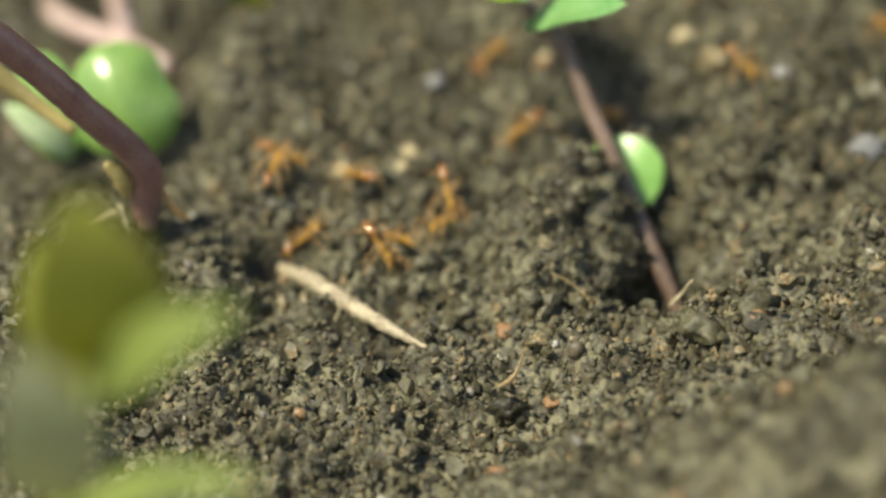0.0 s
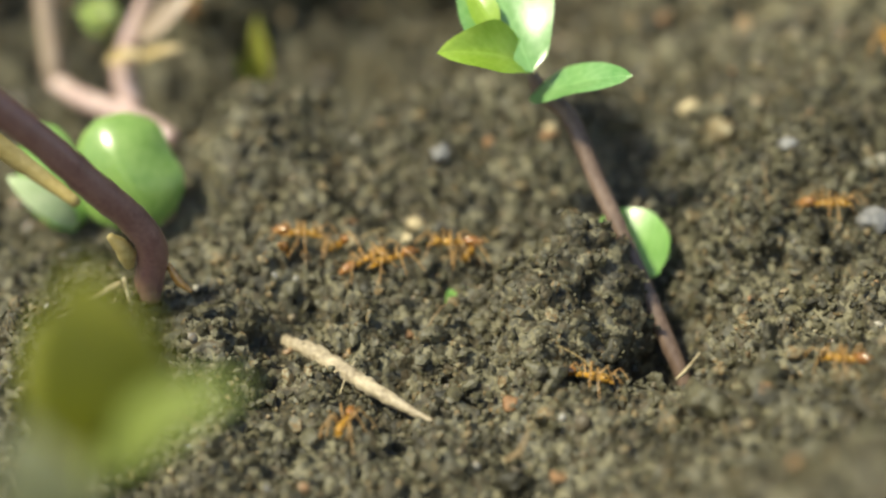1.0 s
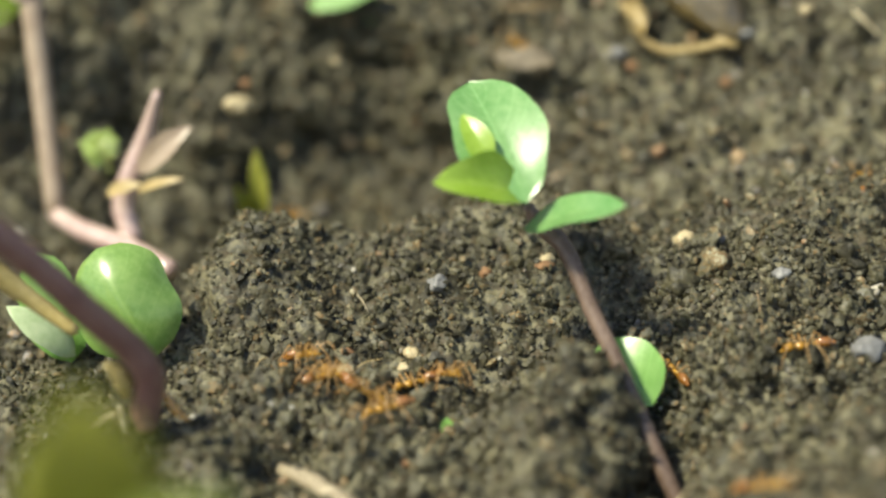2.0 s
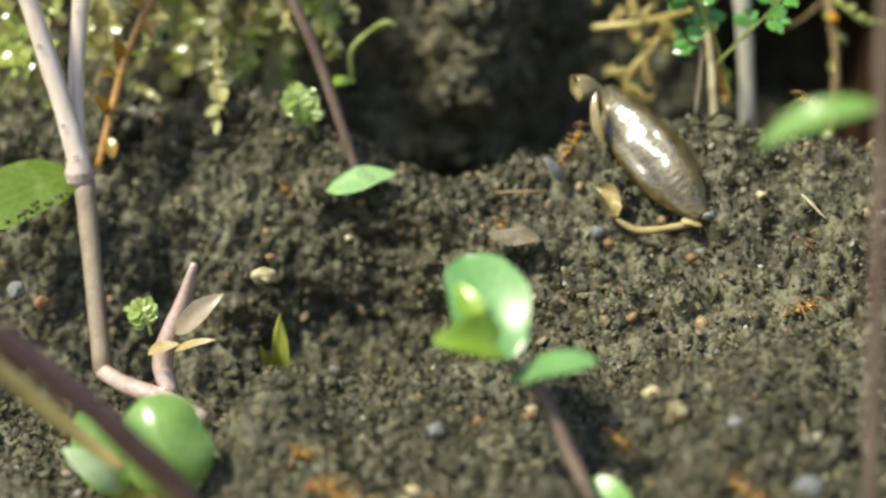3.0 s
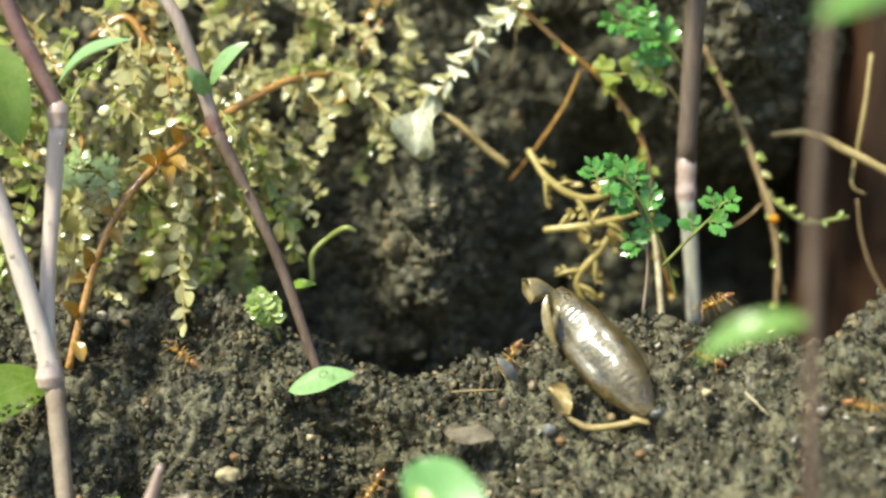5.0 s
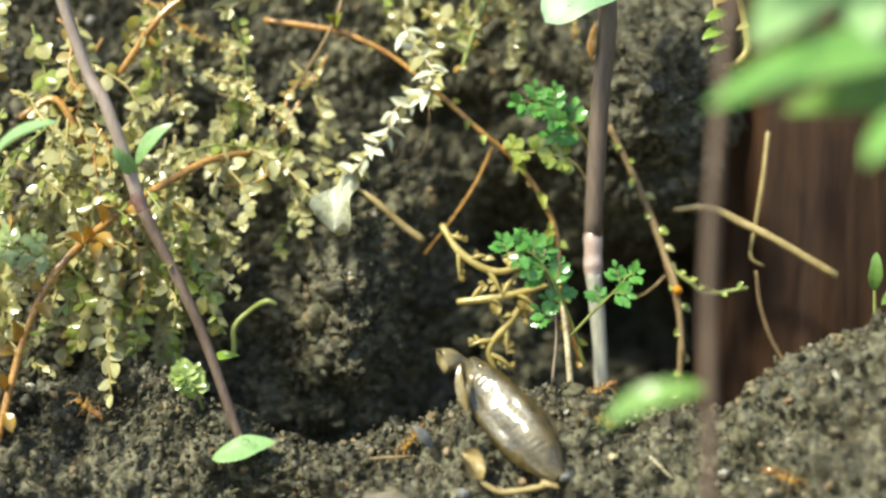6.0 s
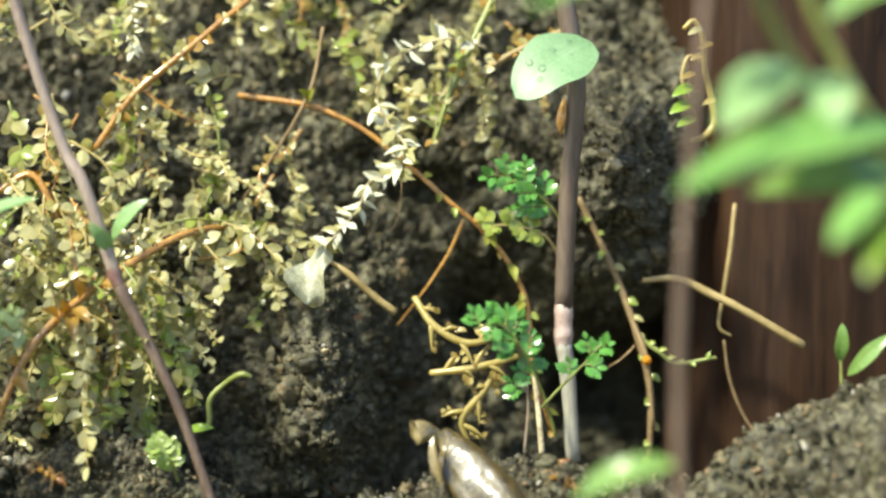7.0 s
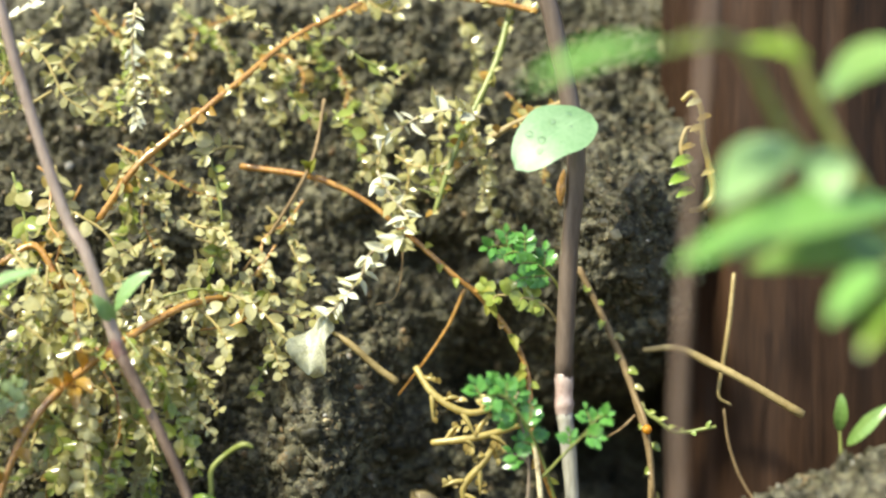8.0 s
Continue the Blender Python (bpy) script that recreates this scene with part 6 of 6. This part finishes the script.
def first_ant():
    """An ant of 4.4 mm that walks along its +x, its feet at z = 0."""
    t = thing("ant", (0, 0, -300), "amber-brown glossy ant walking in a trail", "ant", "ants of the trail")
    body = part("thorax", ellipsoid(ellipsoid(ellipsoid(bmesh.new(), (0.35, 0, 1.15), (0.5, 0.24, 0.29)), (-0.25, 0, 1.12), (0.45, 0.19, 0.21), 8), (-0.72, 0, 1.05), (0.16, 0.13, 0.22)), ANT, t)
    head = part("head", ellipsoid(bmesh.new(), (1.2, 0, 1.2), (0.44, 0.34, 0.31), 12), ANT, t)
    for s in (1, -1):
        part("eye", ellipsoid(bmesh.new(), (1.33, 0.26 * s, 1.32), (0.11, 0.08, 0.11), 0, 8), ANT_DARK, head, "small black eye")
        part("jaw", tube(bmesh.new(), [Vector((1.65, 0.15 * s, 1.05)), Vector((1.82, 0.12 * s, 0.98)), Vector((1.9, 0.03 * s, 0.95))], [0.1, 0.06, 0.03], 6), ANT, head)
        part("antenna", tube(bmesh.new(), [Vector(q) for q in ((1.5, 0.15 * s, 1.35), (1.75, 0.6 * s, 1.75), (1.95, 0.85 * s, 1.9), (2.3, 0.95 * s, 1.6), (2.7, 0.9 * s, 1.2))], [0.05, 0.045, 0.04, 0.045, 0.05], 5), ANT_LEG, head)
    part("gaster", ellipsoid(ellipsoid(bmesh.new(), (-1.45, 0, 1.2), (0.68, 0.37, 0.39), -8, 14), (-2.1, 0, 1.1), (0.24, 0.18, 0.18)), ANT_GASTER, t, "darker glossy abdomen")
    legs = []
    for s in (1, -1):
        for k, (x0, kx, fx) in enumerate(((0.5, 1.05, 1.75), (0.1, 0.15, 0.2), (-0.2, -0.9, -1.9))):
            bm = tube(bmesh.new(), [Vector(q) for q in ((0, 0.16 * s, 0), ((kx - x0) * 0.8, 0.7 * s, 0.95), ((fx - x0) * 0.7, 1.15 * s, 0.0), (fx - x0, 1.4 * s, -0.95), (fx - x0 + 0.15, 1.5 * s, -1.0))], [0.07, 0.06, 0.05, 0.032, 0.025], 6)
            leg = part("leg", bm, ANT_LEG, t)
            leg.location = (x0 * MM, 0, 1.0 * MM)
            legs.append(leg)
    t.scale = (0.9, 0.9, 0.9)
    return t


ANT_ONE = first_ant()
ANTS = []   # ant, rows of (seconds, place, heading, pitch)


def ant(rows, label="", heading=None, lift=0.0):
    """Rows of (seconds, (x, y) on the plain or (x, y, z)). The ant looks along its way, or to heading where it lingers."""
    first = not ANTS
    a = ANT_ONE if first else copy_thing(ANT_ONE, Matrix())
    if label:
        tagged(a, label)
    put = []
    for t, p in rows:
        z = p[2] if len(p) > 2 else ground_z(p[0], p[1]) + 0.25 + lift
        put.append((t, Vector((p[0], p[1], z))))
    ANTS.append((a, put, heading))
    return a


ant([(0, (-11.1, 130.8)), (0.4, (-12.1, 130.9)), (0.8, (-11.2, 130.6)), (1.2, (-10.3, 130.5)), (1.7, (-9.0, 130.7)), (8, (-3.3, 132.2))], heading=65)
ant([(0, (-11.0, 132.2)), (0.4, (-11.5, 133.6)), (1.0, (-10.0, 132.2)), (1.7, (-9.5, 133.3)), (8, (-5.7, 135.5))], heading=-35)
ant([(0, (-8.6, 128.5)), (0.2, (-8.1, 128.2)), (0.4, (-7.0, 128.6)), (0.8, (-4.8, 130.7)), (1.2, (-5.4, 129.8)), (1.7, (-5.5, 129.5)), (8, (-8.3, 129.0))], heading=25)
ant([(0, (-5.7, 130.8)), (0.4, (-5.4, 131.0)), (0.8, (-6.8, 132.5)), (1.2, (-7.3, 131.5)), (1.7, (-7.4, 131.9)), (8, (-11.0, 135.4))], heading=120)
ant([(0, (-0.0, 130.6)), (0.4, (-0.3, 130.0)), (0.8, (0.9, 131.1)), (1.2, (1.4, 131.1)), (1.7, (0.5, 131.4)), (8, (-1.0, 132.2))], heading=-70)
ant([(0, (11.6, 137.1)), (0.2, (8.6, 127.8)), (0.4, (6.3, 128.1)), (0.7, (3.5, 131.5)), (1.0, (0.3, 131.8)), (1.7, (-1.8, 132.8)), (8, (-2.2, 133.0))], heading=180)
ant([(0, (6.1, 137.3)), (0.2, (3.0, 134.7)), (0.6, (-1.0, 131.8)), (1.0, (-3.5, 130.1)), (1.7, (-3.6, 128.0)), (8, (-5.0, 127.5))], heading=200)
ant([(0, (-4.6, 126.1)), (0.2, (-2.0, 123.4)), (0.4, (-0.2, 118.7)), (0.7, (2.1, 109.4)), (1.1, (6.6, 101.1)), (1.7, (12.0, 95.0)), (8, (17.4, 91.8))])
ant([(0, (0.2, 128.7)), (0.4, (-1.6, 126.1)), (0.6, (-3.4, 123.4)), (1.0, (-6.2, 116.7)), (1.3, (-7.5, 107.2)), (1.7, (-9.6, 101.7)), (8, (-14.3, 95.5))])
ant([(0, (-3.2, 127.1)), (0.3, (0.5, 123.9)), (0.6, (4.1, 120.1)), (1.0, (8.5, 119.7)), (1.3, (12.3, 117.5)), (1.7, (16.4, 119.1)), (2.2, (20.5, 115.1)), (8, (26.3, 110.9))])
ant([(0, (18.9, 146.7)), (0.5, (18.7, 155.6)), (1.0, (17.2, 163.2)), (1.7, (14.9, 172.4)), (3, (8.5, 177.8)), (8, (4.6, 179.2))])
ant([(0, (27.1, 146.0)), (0.5, (26.7, 158.4)), (1.0, (25.8, 173.3)), (1.7, (21.9, 175.1)), (3, (18.1, 182.1)), (8, (10.6, 180.6))])
ant([(0, (20.3, 138.7)), (0.5, (23.2, 134.0)), (1.0, (25.4, 133.4)), (1.5, (25.4, 133.0)), (1.7, (25.0, 132.8)), (3, (23.1, 131.4)), (8, (19.9, 136.5))])
ant([(0, (31.2, 144.1)), (0.5, (31.1, 144.5)), (1.0, (31.5, 147.5)), (1.5, (31.3, 151.5)), (1.7, (29.1, 143.6)), (2.8, (37.0, 172.6)), (4, (31.4, 166.7)), (8, (26.2, 166.5))])
ant([(0, (29.6, 116.4)), (0.5, (27.8, 117.6)), (1.0, (23.8, 116.1)), (1.5, (20.3, 125.9)), (1.7, (17.2, 130.3)), (2.8, (14.3, 137.5)), (8, (9.0, 149.4))])
ant([(0, (-22.2, 159.9)), (0.6, (-20.5, 160.1)), (1.0, (-20.3, 165.9)), (1.5, (-19.5, 165.0)), (1.7, (-14.7, 167.2)), (2.8, (-11.6, 138.5)), (8, (-4.2, 152.7))])
ant([(0, (3.8, 143.2)), (0.5, (4.6, 143.8)), (1.0, (5.7, 161.4)), (1.7, (3.3, 160.1)), (2.8, (28.3, 155.4)), (3.6, (33.3, 153.5)), (8, (36.7, 151.2))])
MOUND_ANT = "amber ant walking over the soil mound"
ant([(0, (-12.0, 170.0, -32.5)), (2.8, (-14.9, 172.5, -29.4)), (3.5, (-15.8, 169.0, -29.6)), (4.0, (-17.4, 170.0, -27.4)), (4.5, (-20.1, 170.0, -27.7)), (5.2, (-22.7, 171.0, -24.5)), (8, (-26.7, 172.0, -23.0))], MOUND_ANT)
ant([(0, (7.0, 166.0, -33.2)), (2.8, (5.0, 167.0, -31.2)), (3.1, (4.7, 168.0, -31.7)), (3.5, (4.5, 170.0, -26.8)), (4.0, (1.3, 167.0, -30.1)), (4.5, (-0.6, 164.0, -33.1)), (5.2, (-2.6, 163.0, -37.1)), (8, (-3.6, 162.0, -39.5))], MOUND_ANT)
ant([(0, (11.4, 168.0, -25.0)), (2.8, (12.1, 168.0, -23.9)), (3.5, (12.6, 167.6, -22.3)), (4.0, (12.3, 167.6, -21.5)), (4.5, (11.8, 168.0, -22.3)), (5.2, (10.6, 169.0, -25.5)), (8, (8.9, 169.0, -27.1))], "amber ant clinging beside the seed husk")
ant([(0, (36.2, 167.0, -22.1)), (3.5, (32.6, 168.0, -19.8)), (4.5, (31.4, 169.0, -19.2)), (5.2, (29.9, 169.0, -20.5)), (8, (24.5, 170.0, -22.9))], MOUND_ANT)
ant([(0, (33.8, 160.0, -34.8)), (2.8, (31.9, 162.0, -32.8)), (3.5, (36.1, 162.0, -30.2)), (4.5, (40.8, 160.0, -28.3)), (8, (45.1, 158.0, -31.1))], MOUND_ANT)


def heading_rows(put, heading):
    """Poses along a way; where the ant hardly moves it keeps its heading."""
    out, last = [], None
    for i, (t, p) in enumerate(put):
        a, b = put[max(i - 1, 0)][1], put[min(i + 1, len(put) - 1)][1]
        d = b - a
        want = math.degrees(math.atan2(d.y, d.x))
        if heading is not None and d.length < 9:
            want = heading + 12 * math.sin(5 * t + p.x)
        pitch = -math.degrees(math.atan2(d.z, max(1.0, math.hypot(d.x, d.y)))) if d.length > 0.5 else 0
        if last is not None:
            while want - last > 180:
                want -= 360
            while want - last < -180:
                want += 360
            want = max(last - 75, min(last + 75, want))
        last = want
        out.append((t, pose(p.x * MM, p.y * MM, p.z * MM, -11) @ pose(0, 0, 0, 0, max(-55, min(55, pitch)), want)))
    return out


def motions():
    for k, (a, put, heading) in enumerate(ANTS):
        walk(a, heading_rows(put, heading))
        legs = [c for c in a.children if c.name.split(".")[0] == "leg"]
        for j, leg in enumerate(legs):
            side, pair = (1, j % 3) if j < 3 else (-1, j % 3)
            beat = (pair + (side < 0)) % 2
            rows = []
            for n in range(33):
                swing = 13 if (n + beat) % 2 else -13
                rows.append((n * 0.25, Matrix.Translation(leg.location) @ pose(0, 0, 0, 3 * side * (1 if (n + beat) % 2 else -1), 0, swing * side)))
            walk(leg, rows)


motions()
